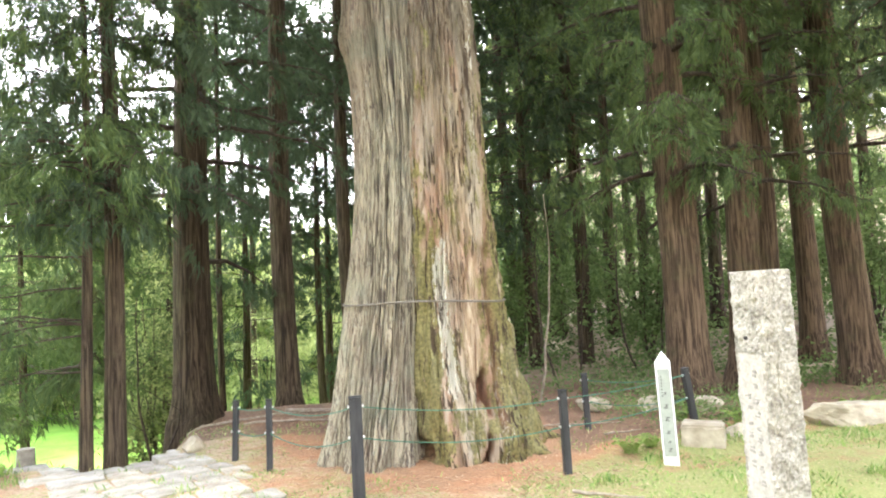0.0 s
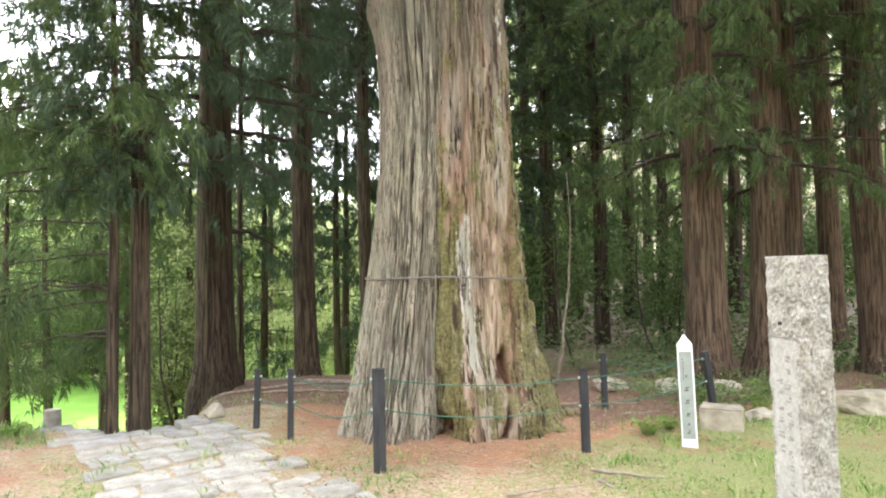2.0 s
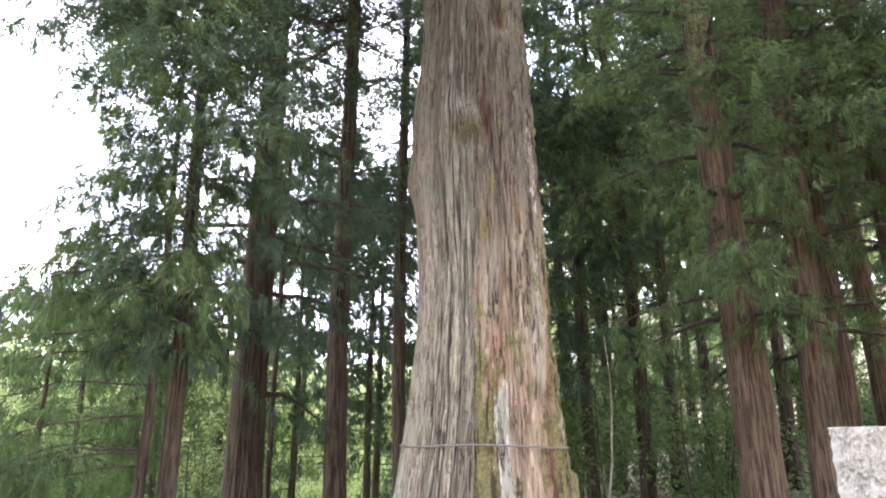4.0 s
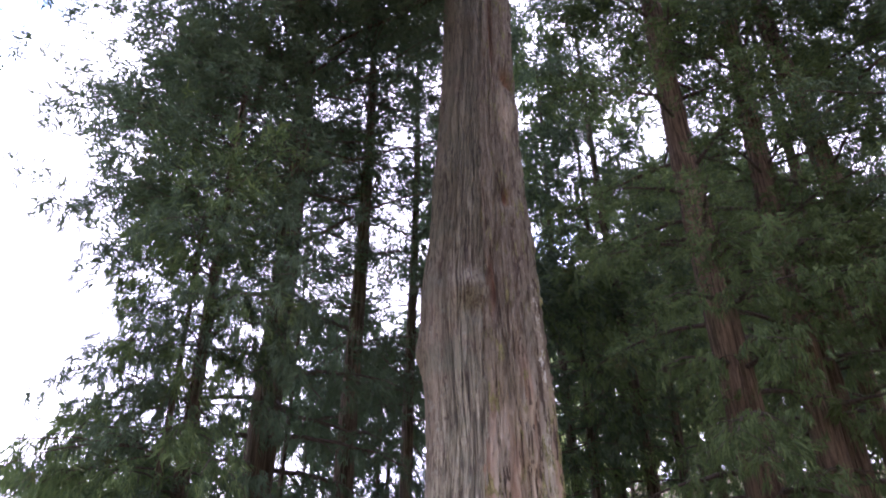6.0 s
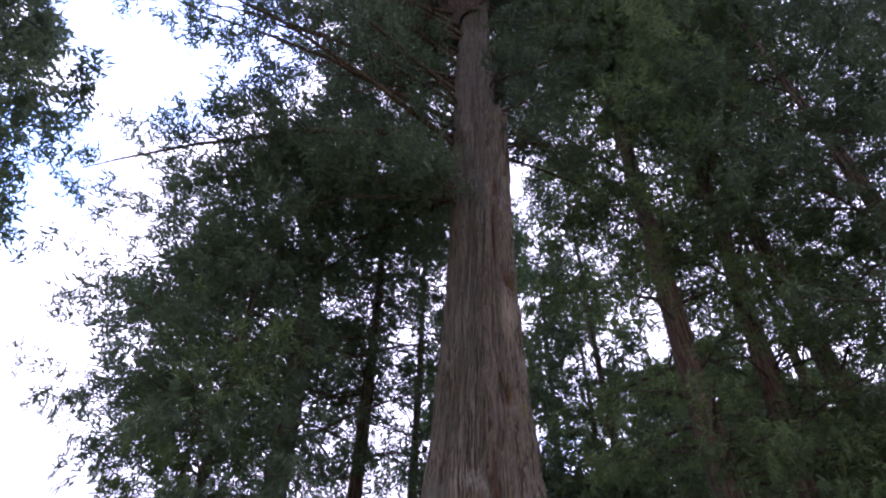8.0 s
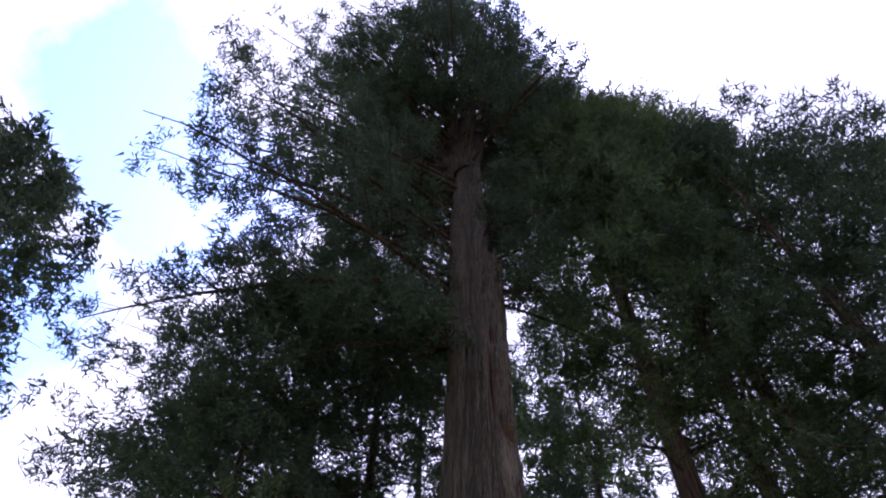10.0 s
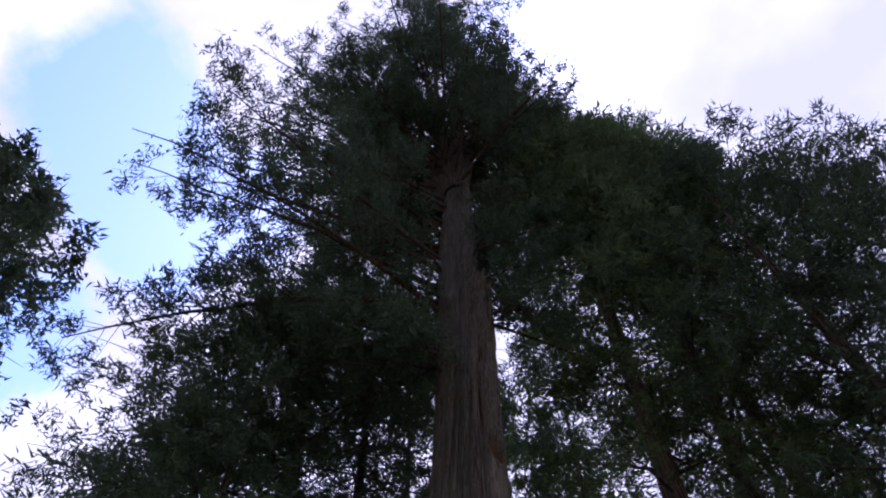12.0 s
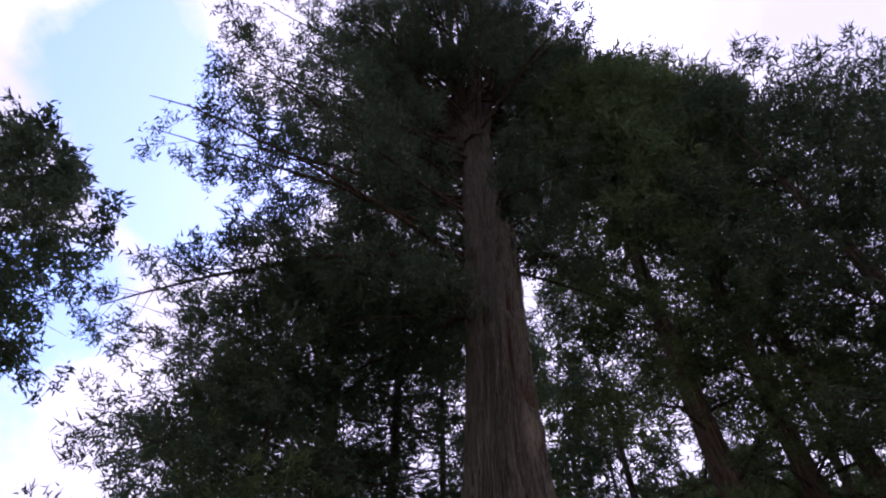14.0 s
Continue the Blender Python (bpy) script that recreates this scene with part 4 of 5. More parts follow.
# ---- background greenery ----
def broad_tree(az, dist, height, spread, n, seed, label, leaf, trunk_r=0.06, low=0.25, templates=None, scale=1.6, group="broadleaf trees by the meadow", name="broadleaf_tree"):
    """A leafy tree of several stems with clumped foliage."""
    g = np.random.default_rng(seed)
    p = at(az, dist)
    tree = empty(name, Matrix.Translation(p), label, "tree", group)
    stems, tips = [], []
    for k in range(7):
        t = np.linspace(0, 1, 9)
        a, out = g.uniform(0, 6.28), g.uniform(0.1, 0.9) * spread
        x = np.sin(a) * out * t ** 1.4 + np.cumsum(g.normal(size=9)) * 0.04
        y = np.cos(a) * out * t ** 1.4 + np.cumsum(g.normal(size=9)) * 0.04
        s = np.stack([x - x[0], y - y[0], height * g.uniform(0.6, 0.97) * t - 0.1, trunk_r * (1 - 0.85 * t) * (1 if k == 0 else 0.6)], -1)
        stems.append(s)
        for f in g.uniform(low, 1.0, 9):
            b, _ = along(s, np.array([f]))
            tips.append(b[0, :3] + g.normal(size=3) * (spread * 0.35, spread * 0.35, height * 0.06))
    v, f = tubes(stems, 6)
    child("trunk", mesh_of("trunk", v, f, M_TWIG, True), tree)
    tips = np.array(tips)
    c = tips[g.integers(0, len(tips), n)]
    pts = c + g.normal(size=(n, 3)) * np.array([0.17, 0.17, 0.06]) * spread
    child("crown", foliage_mesh("crown", pts, g.normal(size=(n, 3)), scale * g.uniform(0.7, 1.4, n), T_LEAF if templates is None else templates, leaf, g), tree)
    return tree


SUNNY, DIM = "leafy broadleaf tree in bright yellow-green", "thin understorey tree with green leaves"
g0 = np.random.default_rng(5)
for k in range(14):
    az = -44 + k * 3.2 + g0.uniform(-0.8, 0.8)
    broad_tree(az, g0.uniform(31, 43), g0.uniform(7.5, 11.0), g0.uniform(2.8, 4.2), 1500, 100 + k, SUNNY, M_BROAD, 0.09, 0.12, None, 1.9)
for az, d, h, s in ((-36.5, 16.0, 6.5, 1.2), (-22.3, 10.5, 3.9, 0.6), (-14.6, 20.0, 5.0, 1.3), (-9.8, 20.0, 5.0, 1.2)):
    broad_tree(az, d, h, s, 760, int(200 + d * 10), SUNNY, M_BROAD, 0.04, 0.3, None, 0.42)
for k in range(9):
    az = 7 + k * 3.4 + g0.uniform(-0.8, 0.8)
    broad_tree(az, g0.uniform(11.5, 22), g0.uniform(2.2, 4.2), g0.uniform(0.7, 1.3), 300, 300 + k, DIM, M_SHADE, 0.035, 0.25, None, 0.75,
               "understorey trees on the slope", "understorey_tree")


def build_undergrowth():
    """Low brush on the wooded slope and under the trees."""
    g = np.random.default_rng(15)
    n = 11000
    r, az = g.uniform(9.5, 46, n), g.uniform(4, 50, n)
    x, y = r * np.sin(np.radians(az)), r * np.cos(np.radians(az))
    keep = fnoise(x * 0.5, y * 0.5, 8) > 0.5 + 0.08 * (r < 14)
    x, y, r = x[keep], y[keep], r[keep]
    z = land(x, y) + g.uniform(0.02, 0.4, len(x)) * np.clip(r / 18, 0.5, 1.6)
    pts = np.stack([x, y, z], -1)
    me = foliage_mesh("undergrowth", pts, g.normal(size=pts.shape), np.clip(r / 18, 0.45, 2.0), T_BUSH, M_SHADE, g)
    tagged(new("undergrowth", me), "low green brush on the wooded slope", "undergrowth", kind="stuff")
    n = 2600
    r, az = g.uniform(10, 24, n), g.uniform(-46, -3, n)
    x, y = r * np.sin(np.radians(az)), r * np.cos(np.radians(az))
    keep = (fnoise(x * 0.4, y * 0.4, 28) > 0.56) & ~((az < -21) & (r > 12))
    x, y = x[keep], y[keep]
    pts = np.stack([x, y, land(x, y) + g.uniform(0.0, 0.35, len(x))], -1)
    me = foliage_mesh("bank_shrubs", pts, g.normal(size=pts.shape), g.uniform(0.45, 0.8, len(x)), T_BUSH, M_BROAD, g)
    tagged(new("bank_shrubs", me), "low sunlit shrubs on the bank", "shrubs", kind="stuff")


build_undergrowth()


def build_floor_plants():
    """Seedlings and low leaves between the rocks and the reddish trunks."""
    g = np.random.default_rng(45)
    n = 2600
    r, az = g.uniform(7.2, 12.5, n), g.uniform(6, 44, n)
    x, y = r * np.sin(np.radians(az)), r * np.cos(np.radians(az))
    keep = (fnoise(x * 1.1, y * 1.1, 38) > 0.53) & (np.hypot(x, y - 6.9) > 1.6) & ~((x > 3.4) & (y < 7.7))
    x, y = x[keep], y[keep]
    pts = np.stack([x, y, land(x, y) + g.uniform(0.02, 0.22, len(x))], -1)
    me = foliage_mesh("seedlings", pts, g.normal(size=pts.shape), g.uniform(0.2, 0.5, len(x)), T_BUSH, M_SHADE, g)
    tagged(new("seedlings", me), "low green seedlings on the shaded forest floor", "undergrowth", kind="stuff")


build_floor_plants()


def build_far_woods():
    """The wood that closes the view all round, far off."""
    g = np.random.default_rng(25)
    n = 9000
    az = g.uniform(-180, 180, n)
    r = g.uniform(48, 75, n)
    x, y = r * np.sin(np.radians(az)), r * np.cos(np.radians(az))
    tall = 6.5 + 6 * fnoise(az * 0.12 + 40, r * 0.02, 4) + 6 * (az > 5)
    pts = np.stack([x, y, land(x, y) + g.uniform(0, 1, n) ** 0.8 * tall], -1)
    me = foliage_mesh("far_woods", pts, g.normal(size=pts.shape), g.uniform(5, 9, n), T_LEAF, M_BROAD, g)
    tagged(new("far_woods", me), "distant sunlit green woods beyond the meadow", "woods", kind="stuff")


build_far_woods()


# ---- grass, needles, ferns ----
def path_mid(y):
    return np.interp(y, [-2.5, 2.5, 3.6, 4.7, 5.7, 6.9, 8.2, 9.5], [0.6, -0.62, -1.06, -1.56, -2.3, -3.25, -4.4, -5.6])


def build_grass():
    g = np.random.default_rng(35)
    n = 150000
    x, y = g.uniform(-6, 6.8, n), 2.6 + 6.6 * g.uniform(0, 1, n) ** 1.2
    d = np.hypot(x, (y - 7.0) * 0.92)
    want = 0.27 + 0.18 * smooth(0.3, 2.5, x) + 0.12 * smooth(2.6, 4.0, x) + (fnoise(x * 2.6, y * 2.6, 55) - 0.5) * 3.4
    bank = smooth(-3.7, -4.5, x) * smooth(5.2, 6.2, y)     # longer grass by the stump
    want = want * smooth(0.95, 1.9, d) + 0.8 * bank
    want = want * (1 - 0.9 * smooth(-0.2, 0.5, y - 5.8 - 0.36 * x + (fnoise(x, y, 59) - 0.5) * 1.4) * smooth(0.6, 1.2, x))
    on_path = (np.abs(x - path_mid(y)) < 0.85) & (y < 8)
    keep = (g.uniform(0, 1, n) < want * np.where(on_path, 0.34, 1.0)) & ~((y > 8) & (x < 1))
    x, y, bank = x[keep], y[keep], bank[keep]
    n = len(x)
    z = land(x, y) - 0.004
    h, w, a = g.uniform(0.014, 0.048, n) * (0.8 + 1.3 * smooth(0.62, 0.8, vnoise(x * 4.5, y * 4.5, 3)) + 2.2 * bank), g.uniform(0.0025, 0.006, n), g.uniform(0, 6.28, n)
    lx, ly = g.normal(size=n) * 0.02, g.normal(size=n) * 0.02
    b = np.stack([x, y, z], -1)
    s = np.stack([np.cos(a) * w, np.sin(a) * w, 0 * a], -1)
    m = b + np.stack([lx * 0.4, ly * 0.4, h * 0.6], -1)
    tip = b + np.stack([lx, ly, h], -1)
    V = np.stack([b - s, b + s, m + s * 0.7, tip], 1).reshape(-1, 3)
    i = np.arange(n)[:, None] * 4
    F3 = np.concatenate([i + np.array([[0, 1, 2]]), i + np.array([[0, 2, 3]])])
    k = Nodes("grass_blades", 0.7)
    c = k.ramp(k.island(), (0.0, (0.09, 0.17, 0.04)), (0.45, (0.19, 0.31, 0.075)), (0.75, (0.30, 0.40, 0.12)), (1.0, (0.48, 0.43, 0.24)))
    k.color(c)
    tagged(new("grass", mesh_of("grass", V, F3, k.m)), "short patchy green and straw-coloured grass", "grass", kind="stuff")
    # fallen needle sprigs
    n = 46000
    x, y = g.uniform(-6, 6.5, n), g.uniform(2.8, 10, n)
    d = np.hypot(x, (y - 7.0) * 0.92)
    want = np.clip(1.2 * smooth(3.0, 1.0, d) + 0.7 * smooth(-0.2, 0.5, y - 5.8 - 0.36 * x) * (x > 0.6) + 0.35 * (fnoise(x, y, 77) > 0.45), 0, 1)
    keep = g.uniform(0, 1, n) < want
    x, y = x[keep], y[keep]
    n = len(x)
    a, ln = g.uniform(0, 6.28, n), g.uniform(0.03, 0.11, n)
    dv = np.stack([np.cos(a) * ln, np.sin(a) * ln], -1) / 2
    sv = np.stack([-np.sin(a), np.cos(a)], -1) * g.uniform(0.002, 0.005, n)[:, None]
    c2 = np.stack([x, y], -1)
    q = np.stack([c2 - dv, c2 + sv, c2 + dv, c2 - sv], 1)
    zz = land(q[..., 0], q[..., 1]) + g.uniform(0.006, 0.02, n)[:, None]
    V = np.concatenate([q, zz[..., None]], -1).reshape(-1, 3)
    k = Nodes("fallen_needles", 0.85)
    k.color(k.ramp(k.island(), (0.0, (0.10, 0.05, 0.03)), (0.5, (0.28, 0.15, 0.085)), (0.8, (0.44, 0.28, 0.17)), (1.0, (0.58, 0.44, 0.3))))
    tagged(new("needle_litter", mesh_of("needle_litter", V, np.arange(n * 4).reshape(-1, 4), k.m)), "rust-brown fallen cedar sprigs on the ground", "litter", kind="stuff")


build_grass()


def fern(x, y, size, seed):
    g = np.random.default_rng(seed)
    p = Vector((x, y, float(land(x, y))))
    thing = empty("fern", Matrix.Translation(p), "small bright green fern in the grass", "fern", "ferns")
    for k in range(9):
        a = k * 0.7 + g.uniform(-0.2, 0.2)
        ln = size * g.uniform(0.7, 1.1)
        t = np.linspace(0, 1, 14)
        cx, cy, cz = np.cos(a) * ln * t * 0.8, np.sin(a) * ln * t * 0.8, ln * (1.35 * t - 0.85 * t ** 2)
        V, F = [], []
        for i in range(1, 14):
            for sgn in (-1, 1):
                w = ln * 0.28 * (1 - t[i]) ** 0.7 + 0.006
                px, py = -np.sin(a) * sgn, np.cos(a) * sgn
                b = len(V)
                V += [(cx[i], cy[i], cz[i]), (cx[i] + px * w * 0.5 + np.cos(a) * 0.014, cy[i] + py * w * 0.5 + np.sin(a) * 0.014, cz[i] + 0.004),
                      (cx[i] + px * w, cy[i] + py * w, cz[i] - 0.012), (cx[i] + px * w * 0.5 - np.cos(a) * 0.006, cy[i] + py * w * 0.5 - np.sin(a) * 0.006, cz[i])]
                F.append((b, b + 1, b + 2, b + 3))
        child("frond", mesh_of("frond", V, F, M_FERN), thing)


for x, y, s, k in ((1.75, 6.15, 0.27, 1), (2.0, 6.35, 0.2, 2), (3.15, 7.0, 0.35, 4), (3.6, 7.9, 0.3, 6), (-4.25, 6.5, 0.2, 7), (-4.5, 6.2, 0.16, 8), (4.6, 7.4, 0.3, 12), (2.7, 7.5, 0.28, 13)):
    fern(x, y, s, k)


# ---- bare saplings ----
def sapling(az, dist, height, bow, seed):
    g = np.random.default_rng(seed)
    p = at(az, dist)
    thing = empty("sapling", Matrix.Translation(p), "thin bent bare sapling in the shade", "sapling", "saplings in the shade")
    t = np.linspace(0, 1, 12)
    x = bow * np.sin(t * 2.2) + np.cumsum(g.normal(size=12)) * 0.02
    stem = np.stack([x - x[0], np.cumsum(g.normal(size=12)) * 0.02, height * t - 0.05, 0.022 * (1 - 0.75 * t)], -1)
    v, f = tubes([stem], 6)
    child("stem", mesh_of("stem", v, f, M_STICK if seed % 2 else M_TWIG, True), thing)
    for k in range(6):
        b, _ = along(stem, np.array([0.35 + 0.1 * k]))
        a, ln = g.uniform(0, 6.28), g.uniform(0.25, 0.6)
        s = np.linspace(0, 1, 5)
        tw = np.stack([b[0, 0] + np.cos(a) * ln * s, b[0, 1] + np.sin(a) * ln * s, b[0, 2] + ln * 0.7 * s, 0.007 * (1 - 0.7 * s)], -1)
        v, f = tubes([tw], 4)
        child("twig", mesh_of("twig", v, f, M_TWIG, True), thing)


for row in ((8.6, 9.4, 2.9, 0.22, 1), (10.2, 10.6, 2.6, -0.25, 2), (22.9, 10.2, 3.0, 0.3, 4), (16.6, 11.5, 2.7, -0.3, 6), (12.0, 11.8, 2.4, 0.25, 8), (-21.6, 9.4, 2.6, -0.3, 10),
            (-22.6, 9.0, 2.2, 0.35, 12), (18.4, 13.0, 3.0, 0.3, 14), (27.4, 12.6, 2.6, -0.3, 16)):
    sapling(*row)


# ---- fence ----
def fence_post(x, y, w, h, tilt=(0, 0), turn=0.0):
    p = Vector((x, y, float(land(x, y)) - 0.02))
    post = empty("fence_post", Matrix.Translation(p) @ pose(0, 0, 0, tilt[0], tilt[1], turn), "charcoal square fence post in the needle litter", "fence post", "posts round the old cedar")
    part("shaft", box(w, w, h - 0.012, 0.006), M_POST, post)
    part("cap", box(w + 0.008, w + 0.008, 0.014, 0.004, h - 0.012), M_POST, post)
    for z in (h - 0.07, h - 0.30):
        bm = bmesh.new()
        bmesh.ops.create_cone(bm, cap_ends=True, segments=8, radius1=0.011, radius2=0.009, depth=w + 0.03, matrix=Matrix.Translation((0, 0, z)) @ Matrix.Rotation(radians(90), 4, "Y"))
        part("eye_bolt", bm, M_TIE, post, "pale metal bolt")
    return post


POSTS = {"near": (-0.57, 5.14, 0.094, 0.79, (0, 0), 8), "right": (1.08, 5.61, 0.062, 0.70, (0, -0.5), 10), "left": (-1.51, 6.25, 0.053, 0.66, (0, 1.0), 5),
         "far_left": (-1.97, 6.74, 0.053, 0.60, (0, 2.5), 0), "back": (1.64, 7.37, 0.06, 0.62, (0, -1), 4), "back_right": (2.62, 6.85, 0.062, 0.68, (2, -9), 15)}
TOPS = {}
for key, (x, y, w, h, tilt, turn) in POSTS.items():
    ob = fence_post(x, y, w, h, tilt, turn)
    TOPS[key] = [ob.matrix_world @ Vector((0, 0, h - 0.07)), ob.matrix_world @ Vector((0, 0, h - 0.30))]


def rope(a, b, sag, r, mat):
    t = np.linspace(0, 1, 25)[:, None]
    p = np.array(a) * (1 - t) + np.array(b) * t
    p[:, 2] -= sag * 4 * (t * (1 - t))[:, 0]
    v, f = tubes([np.concatenate([p, np.full((25, 1), r)], 1)], 6)
    tagged(new("fence_rope", mesh_of("fence_rope", v, f, mat, True)), "thin green rope sagging between fence posts", "rope", "ropes round the old cedar")


for a, b, s in (("far_left", "left", 0.03), ("left", "near", 0.075), ("near", "right", 0.06), ("right", "back_right", 0.03), ("back_right", "back", 0.05)):
    for i in (0, 1):
        rope(TOPS[a][i], TOPS[b][i], s * (1 + 0.3 * i), 0.0048, M_ROPE)


def trunk_cable():
    t = np.linspace(0, 2 * np.pi, 121)
    x = np.where(np.cos(t) < 0, -0.06 + 0.80 * np.cos(t), -0.06 + 0.83 * np.cos(t))
    y = 0.77 * np.sin(t) - 0.05 * (np.cos(t) < 0) * np.cos(t) ** 2
    z = 1.45 + 0.012 * np.sin(3 * t) - 0.015 * np.cos(t)
    v, f = tubes([np.stack([x + OLD.x, y + OLD.y, z, np.full(121, 0.011)], -1)], 6)
    tagged(new("trunk_cable", mesh_of("trunk_cable", v, f, M_WIRE, True)), "weathered cable tied round the old cedar's trunk", "cable")


trunk_cable()


# ---- white marker post ----
def white_marker():
    x, y, w, h = 1.995, 5.79, 0.127, 0.97
    post = empty("marker_post", Matrix.Translation((x, y, float(land(x, y)) - 0.03)) @ pose(0, 0, 0, 0, -1.2, -18), "white painted marker post with a pointed top", "marker post")
    bm = box(w, w, h - 0.09, 0.004)
    part("shaft", bm, M_WHITE, post)
    bm = bmesh.new()
    bmesh.ops.create_cone(bm, cap_ends=True, segments=4, radius1=w * 0.7071, radius2=0.004, depth=0.09, matrix=Matrix.Translation((0, 0, h - 0.045)) @ Matrix.Rotation(radians(45), 4, "Z"))
    part("cap", bm, M_WHITE, post)
    bm = box(w - 0.026, 0.006, h - 0.24, 0.002, 0.10)
    bm.transform(Matrix.Translation((0, -w / 2 - 0.001, 0)))
    panel = part("panel", bm, M_PANEL, post, "grey-green face panel")
    for z, ww, hh in ((0.615, 0.022, 0.022), (0.50, 0.036, 0.034), (0.395, 0.036, 0.034), (0.29, 0.034, 0.026), (0.215, 0.026, 0.016), (0.145, 0.026, 0.026)):
        for k in range(3):
            bm = box(ww * (1, 0.55, 0.8)[k], 0.003, hh * 0.2, 0, z + k * hh * 0.38)
            bm.transform(Matrix.Translation((0.004 * (k - 1), -w / 2 - 0.0055, 0)))
            part("mark", bm, M_INK, panel)
    for z in np.linspace(0.60, 0.76, 7):
        bm = box(0.009, 0.003, 0.010, 0, float(z))
        bm.transform(Matrix.Translation((-0.022, -w / 2 - 0.0055, 0)))
        part("mark", bm, M_INK, panel)


white_marker()


# ---- stone pillar ----
def stone_pillar():
    x, y, w, h = 1.555, 3.03, 0.193, 1.615
    pil = empty("stone_pillar", Matrix.Translation((x, y, float(land(x, y)) - 0.06)) @ pose(0, 0, 0, 0.5, -1.0, 15), "weathered square granite pillar standing in the grass", "stone pillar")
    bm = bmesh.new()
    dressed = bm.verts.layers.float.new("dressed")
    n, m = 26, 120
    rings = []
    for j in range(m):
        z = h * j / (m - 1)
        ring = []
        for side in range(4):
            for i in range(n):
                u = -0.5 + i / n
                px, py = ((u, -0.5), (0.5, u), (-u, 0.5), (-0.5, -u))[side]
                panel = side == 3 and z < h - 0.365 and abs(u) < 0.42
                rough = 0.003 if panel else 0.024
                edge = min(1, (0.5 - abs(u)) * 9)
                q = z / w
                k = noise.noise((px * 4 + 3, py * 4, q * 4)) * 0.5 + noise.noise((px * 10, py * 10 + 5, q * 10)) * 0.8
                k2 = noise.noise((px * 22, py * 22, q * 16)) * 0.6
                d = w * (1 - 0.02 * z) + rough * (k + k2) * (0.35 + 0.65 * edge) - 0.014 * (1 - edge) - (0.012 if panel else 0.0)
                top = -0.02 * abs(noise.noise((px * 8, py * 8, 3))) if j == m - 1 else 0
                vert = bm.verts.new((px * d, py * d, z + top))
                vert[dressed] = 1.0 if panel else 0.0
                ring.append(vert)
        rings.append(ring)
    k = len(rings[0])
    for a, b in zip(rings, rings[1:]):
        for i in range(k):
            bm.faces.new((a[i], a[(i + 1) % k], b[(i + 1) % k], b[i]))
    bm.faces.new(rings[-1])
    part("shaft", bm, M_GRANITE, pil)
    f = -w / 2 + 0.006
    side = Matrix.Rotation(radians(-90), 4, "Z")     # the dressed face
    # Dark plug on the face: the drilled hole's shade as a colour.
    bm = bmesh.new()
    bmesh.ops.create_cone(bm, cap_ends=True, segments=10, radius1=0.008, radius2=0.008, depth=0.02, matrix=Matrix.Translation((0.0, f - 0.006, h - 0.295)) @ Matrix.Rotation(radians(90), 4, "X"))
    bm.transform(side)
    part("peg_hole", bm, M_INK, pil, "small dark plug with a drilled hole's shade as its colour")
    # Raised darker strip with a cut line's shade in its colour.
    bm = box(w * 0.9, 0.008, 0.006, 0.002, h - 0.36)
    bm.transform(side @ Matrix.Translation((0.0, f - 0.003, 0)))
    part("groove", bm, M_GRANITE_DARK, pil)
    g = np.random.default_rng(3)
    # Darker bars in place of cut letters, their shade as colour.
    for col, z0, z1 in ((0.02, 0.25, h - 0.45), (-0.03, 0.75, h - 0.55)):
        z = z0
        while z < z1:
            for _ in range(3):
                bm = box(float(g.uniform(0.006, 0.026)), 0.004, float(g.uniform(0.004, 0.012)), 0, z + float(g.uniform(0, 0.035)))
                bm.transform(side @ Matrix.Translation((col + float(g.uniform(-0.01, 0.01)), f + 0.0005, 0)))
                part("carving", bm, M_GRANITE_DARK, pil)
            z += 0.06


stone_pillar()


# ---- rocks, block, stump, sticks ----
def rock(x, y, sx, sy, sz, seed, label, turn=0.0, mat=None, name="rock", dz=0.0):
    bm = bmesh.new()
    bmesh.ops.create_icosphere(bm, subdivisions=4, radius=0.5)
    g = np.random.default_rng(seed)
    cuts = [(Vector(g.normal(size=3)).normalized(), float(g.uniform(0.24, 0.38))) for _ in range(11)]
    for v in bm.verts:
        c = v.co.copy()
        for nrm, d in cuts:
            over = c.dot(nrm) - d
            if over > 0:
                c -= nrm * over
        c *= 1 + 0.10 * noise.noise(c * 4 + Vector((seed, 0, 0))) + 0.07 * noise.noise(c * 11)
        v.co = Vector((c.x * sx, c.y * sy, c.z * sz))
    ob = part(name, bm, mat or M_ROCK, None)
    ob.matrix_world = Matrix.Translation((x, y, float(land(x, y)) + sz * 0.18 + dz)) @ pose(0, 0, 0, 0, 0, turn)
    return tagged(ob, label, "rock", "rocks at the edge of the wood")


for row in ((4.2, 6.9, 1.05, 0.6, 0.42, 1, "large pale rock lying in the grass", 12), (5.4, 7.2, 0.8, 0.6, 0.4, 12, "pale rock lying in the grass", 40),
            (3.0, 6.65, 0.32, 0.28, 0.2, 2, "small grey rock in the grass", 0), (1.95, 8.4, 0.55, 0.4, 0.28, 3, "grey rock at the wood's edge", 20),
            (2.55, 8.1, 0.5, 0.4, 0.28, 4, "grey rock at the wood's edge", -10), (3.15, 7.9, 0.42, 0.3, 0.26, 5, "grey rock beside a reddish trunk", 0),
            (-3.0, 7.5, 0.24, 0.2, 0.18, 6, "small grey rock by the path", 0), (-2.55, 7.15, 0.24, 0.2, 0.26, 7, "small grey rock by the path", 30),
            (-3.35, 7.6, 0.3, 0.24, 0.2, 8, "small grey rock by the path", 70)):
    rock(*row)


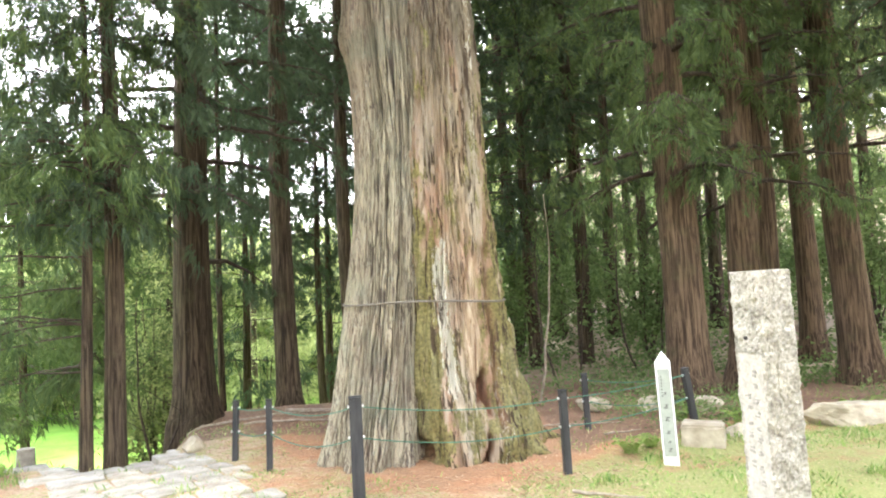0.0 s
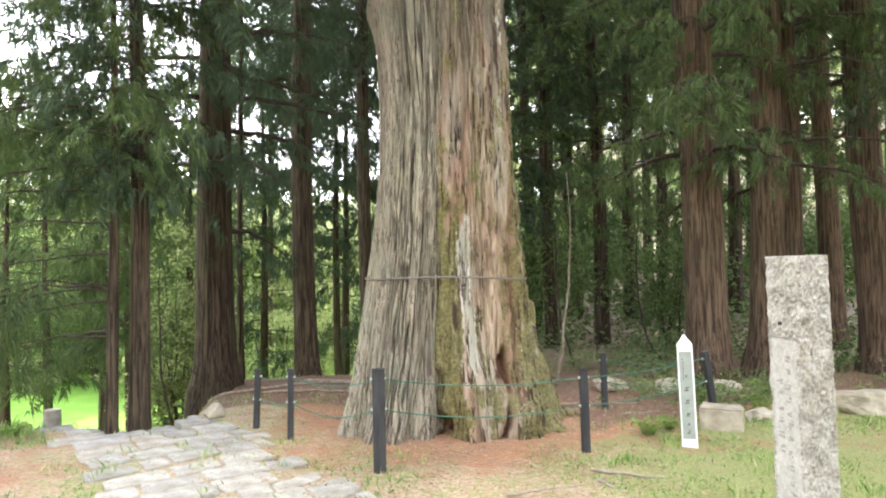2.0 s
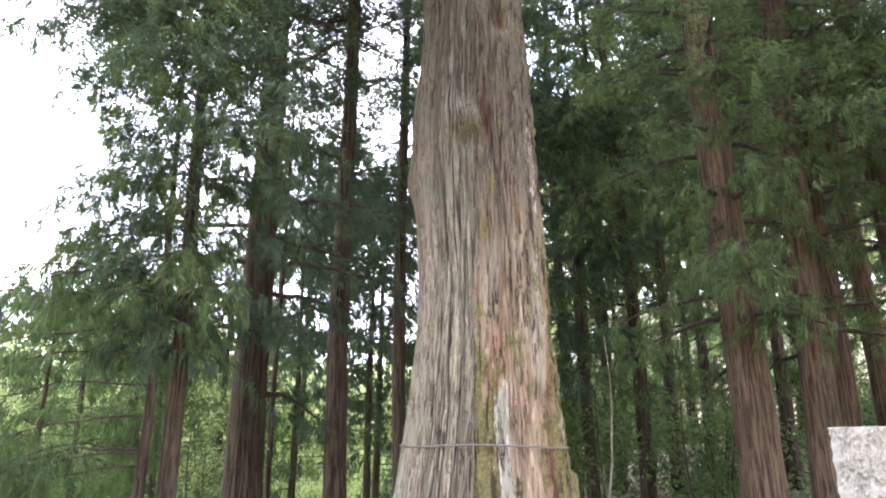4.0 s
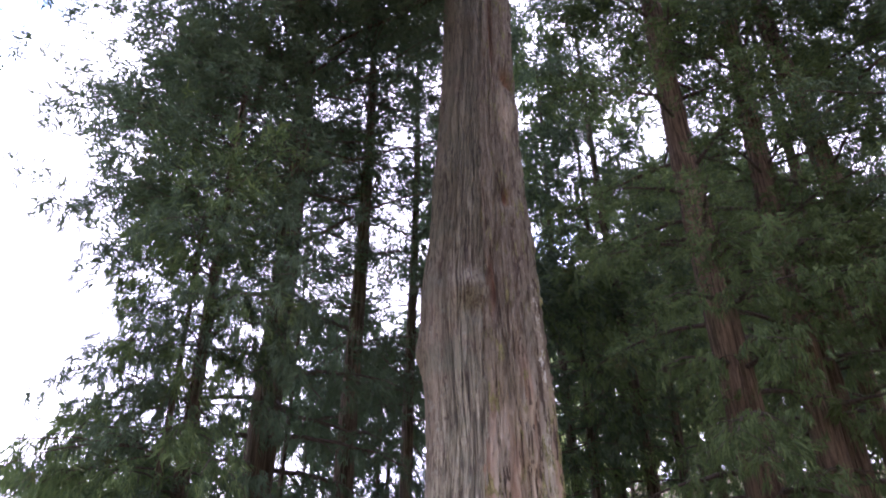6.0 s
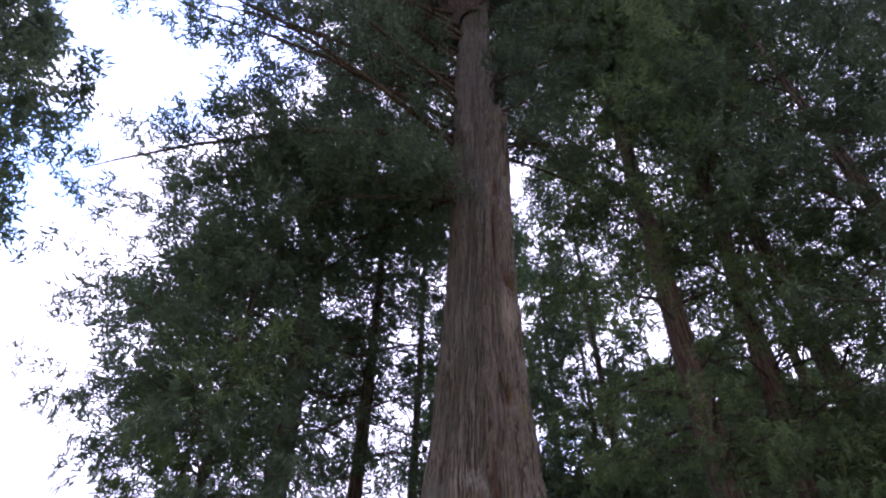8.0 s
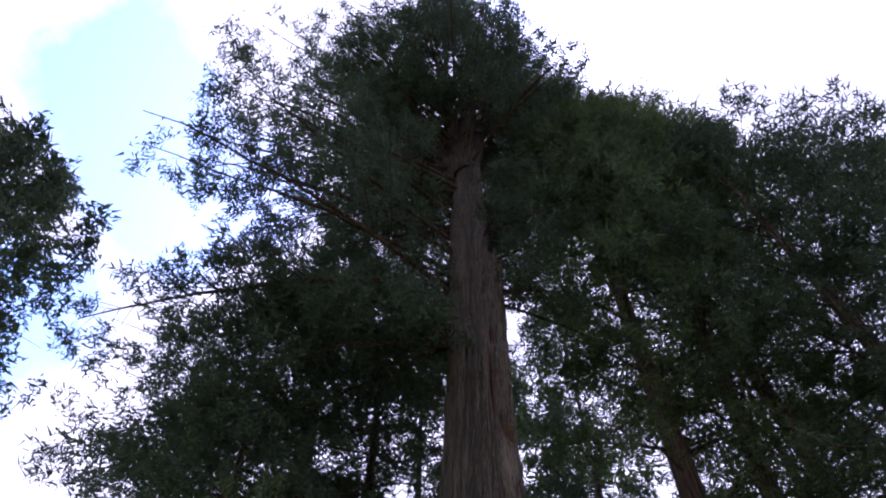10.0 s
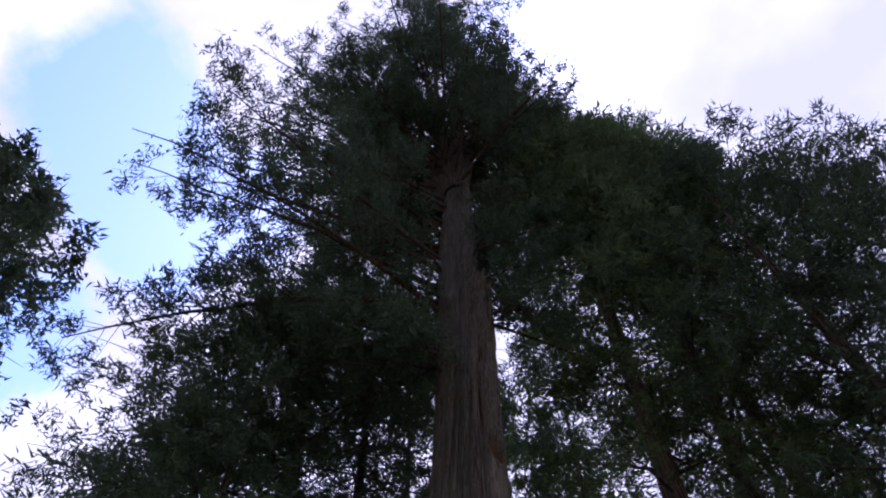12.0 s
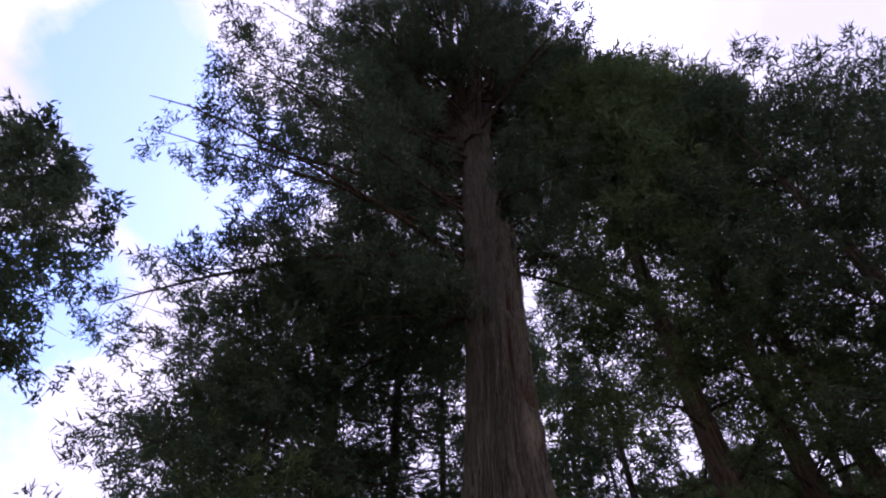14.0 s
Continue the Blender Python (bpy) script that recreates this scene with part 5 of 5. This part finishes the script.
def stone_block():
    x, y = 2.52, 6.42
    bm = box(0.40, 0.32, 0.22, 0.02)
    bmesh.ops.subdivide_edges(bm, edges=bm.edges[:], cuts=3, use_grid_fill=True)
    for v in bm.verts:
        v.co.x *= 1 - 0.35 * v.co.z
        v.co += Vector((noise.noise(v.co * 6), noise.noise(v.co * 6 + Vector((5, 0, 0))), noise.noise(v.co * 6 + Vector((0, 7, 0))))) * 0.014
    ob = part("stone_block", bm, M_ROCK, None)
    ob.matrix_world = Matrix.Translation((x, y, float(land(x, y)) - 0.03)) @ pose(0, 0, 0, 0, 0, -25)
    tagged(ob, "pale squared stone block in the grass", "stone block")


stone_block()


def stump(x, y, r, h):
    thing = empty("stump", Matrix.Translation((x, y, float(land(x, y)) - 0.03)), "short weathered grey stump beside the path", "stump")
    t = np.array([0, 0.15, 0.5, 1.0])
    v, f = tubes([np.stack([0.01 * t, 0 * t, h * t, r * (1.25 - 0.3 * t ** 0.5)], -1)], 16)
    child("bark", mesh_of("bark", v, f, M_STUMP, True), thing)
    bm = bmesh.new()
    bmesh.ops.create_circle(bm, cap_ends=True, segments=16, radius=r * 0.96, matrix=Matrix.Translation((0.01, 0, h)))
    part("cut_face", bm, M_PAVING, thing, "pale cut wood face")


stump(-4.2, 7.05, 0.085, 0.25)


def stick(x, y, ln, turn, r, seed):
    g = np.random.default_rng(seed)
    t = np.linspace(0, 1, 12)
    a = radians(turn)
    px, py = x + np.cos(a) * ln * t + np.cumsum(g.normal(size=12)) * 0.012, y + np.sin(a) * ln * t + np.cumsum(g.normal(size=12)) * 0.012
    pz = land(px, py) + r + 0.006
    v, f = tubes([np.stack([px, py, pz, r * (1 - 0.6 * t)], -1)], 6)
    tagged(new("fallen_stick", mesh_of("fallen_stick", v, f, M_STICK, True)), "dry fallen stick on the grass", "stick", "fallen sticks")


for row in ((1.0, 5.05, 0.5, -32, 0.014, 1), (1.02, 4.8, 0.22, -80, 0.012, 2), (0.3, 4.55, 0.6, 10, 0.008, 3), (-2.9, 8.0, 1.9, 20, 0.018, 4), (-2.2, 7.9, 1.6, 12, 0.016, 5),
            (-1.9, 8.6, 1.5, 5, 0.02, 6), (1.7, 6.9, 0.5, 30, 0.012, 7), (1.2, 7.6, 0.9, -10, 0.014, 8), (-1.2, 6.9, 0.4, 40, 0.01, 9)):
    stick(*row)


# ---- flagstone path ----
def slab(path, poly, i, g):
    """One worn paving slab with a ragged, rounded edge."""
    mid = sum(poly, Vector((0, 0))) / len(poly)
    bm = bmesh.new()
    rings = []
    for shrink, z in ((1.0, -0.05), (1.0, 0.008), (0.965, 0.016)):
        ring = []
        for a, b in zip(poly, poly[1:] + poly[:1]):
            for f in (0.1, 0.37, 0.63, 0.9):
                q = a + (b - a) * f
                q = mid + (q - mid) * shrink * (1 + 0.06 * noise.noise((q.x * 6, q.y * 6, i)))
                ring.append(bm.verts.new((q.x - mid.x, q.y - mid.y, z + 0.007 * noise.noise((q.x * 7, q.y * 7, 1)))))
        rings.append(ring)
    n = len(rings[0])
    for a, b in zip(rings, rings[1:]):
        for k in range(n):
            bm.faces.new((a[k], a[(k + 1) % n], b[(k + 1) % n], b[k]))
    bm.faces.new(rings[-1])
    bmesh.ops.recalc_face_normals(bm, faces=bm.faces[:])
    ob = part("flagstone", bm, M_PAVING, path)
    ob.matrix_world = Matrix.Translation((mid.x, mid.y, float(land(mid.x, mid.y)) - 0.002)) @ pose(0, 0, 0, g.uniform(-0.8, 0.8), g.uniform(-0.8, 0.8), 0)


def flagstones():
    path = tagged(new("path"), "pale irregular flagstone path with grassy joints", "path", kind="structure")
    g = random.Random(9)
    def place(u, v):
        """From metres along and across the path to the ground plan."""
        y = 2.6 + 0.72 * u
        wob = Vector((noise.noise((u * 1.3, v * 1.3, 2.0)), noise.noise((u * 1.3, v * 1.3, 9.0)))) * 0.10
        return Vector((float(path_mid(y)) + 0.785 * v, y + 0.62 * v)) + wob
    u, i = -6.0, 0
    while u < 7.0:
        du = g.uniform(0.24, 0.42)
        v = -0.80 + g.uniform(-0.14, 0.14)
        end = 0.80 + g.uniform(-0.14, 0.14)
        while v < end - 0.12:
            dv = min(g.uniform(0.20, 0.52), end - v)
            if g.random() > 0.04:
                gap = 0.013
                k = [g.uniform(-0.035, 0.035) for _ in range(4)]
                poly = [place(u + gap + k[0], v + gap), place(u + gap + k[1], v + dv - gap), place(u + du - gap + k[2], v + dv - gap + k[3] * 0.5), place(u + du - gap + k[3], v + gap)]
                slab(path, poly, i, g)
            i += 1
            v += dv
        u += du


flagstones()
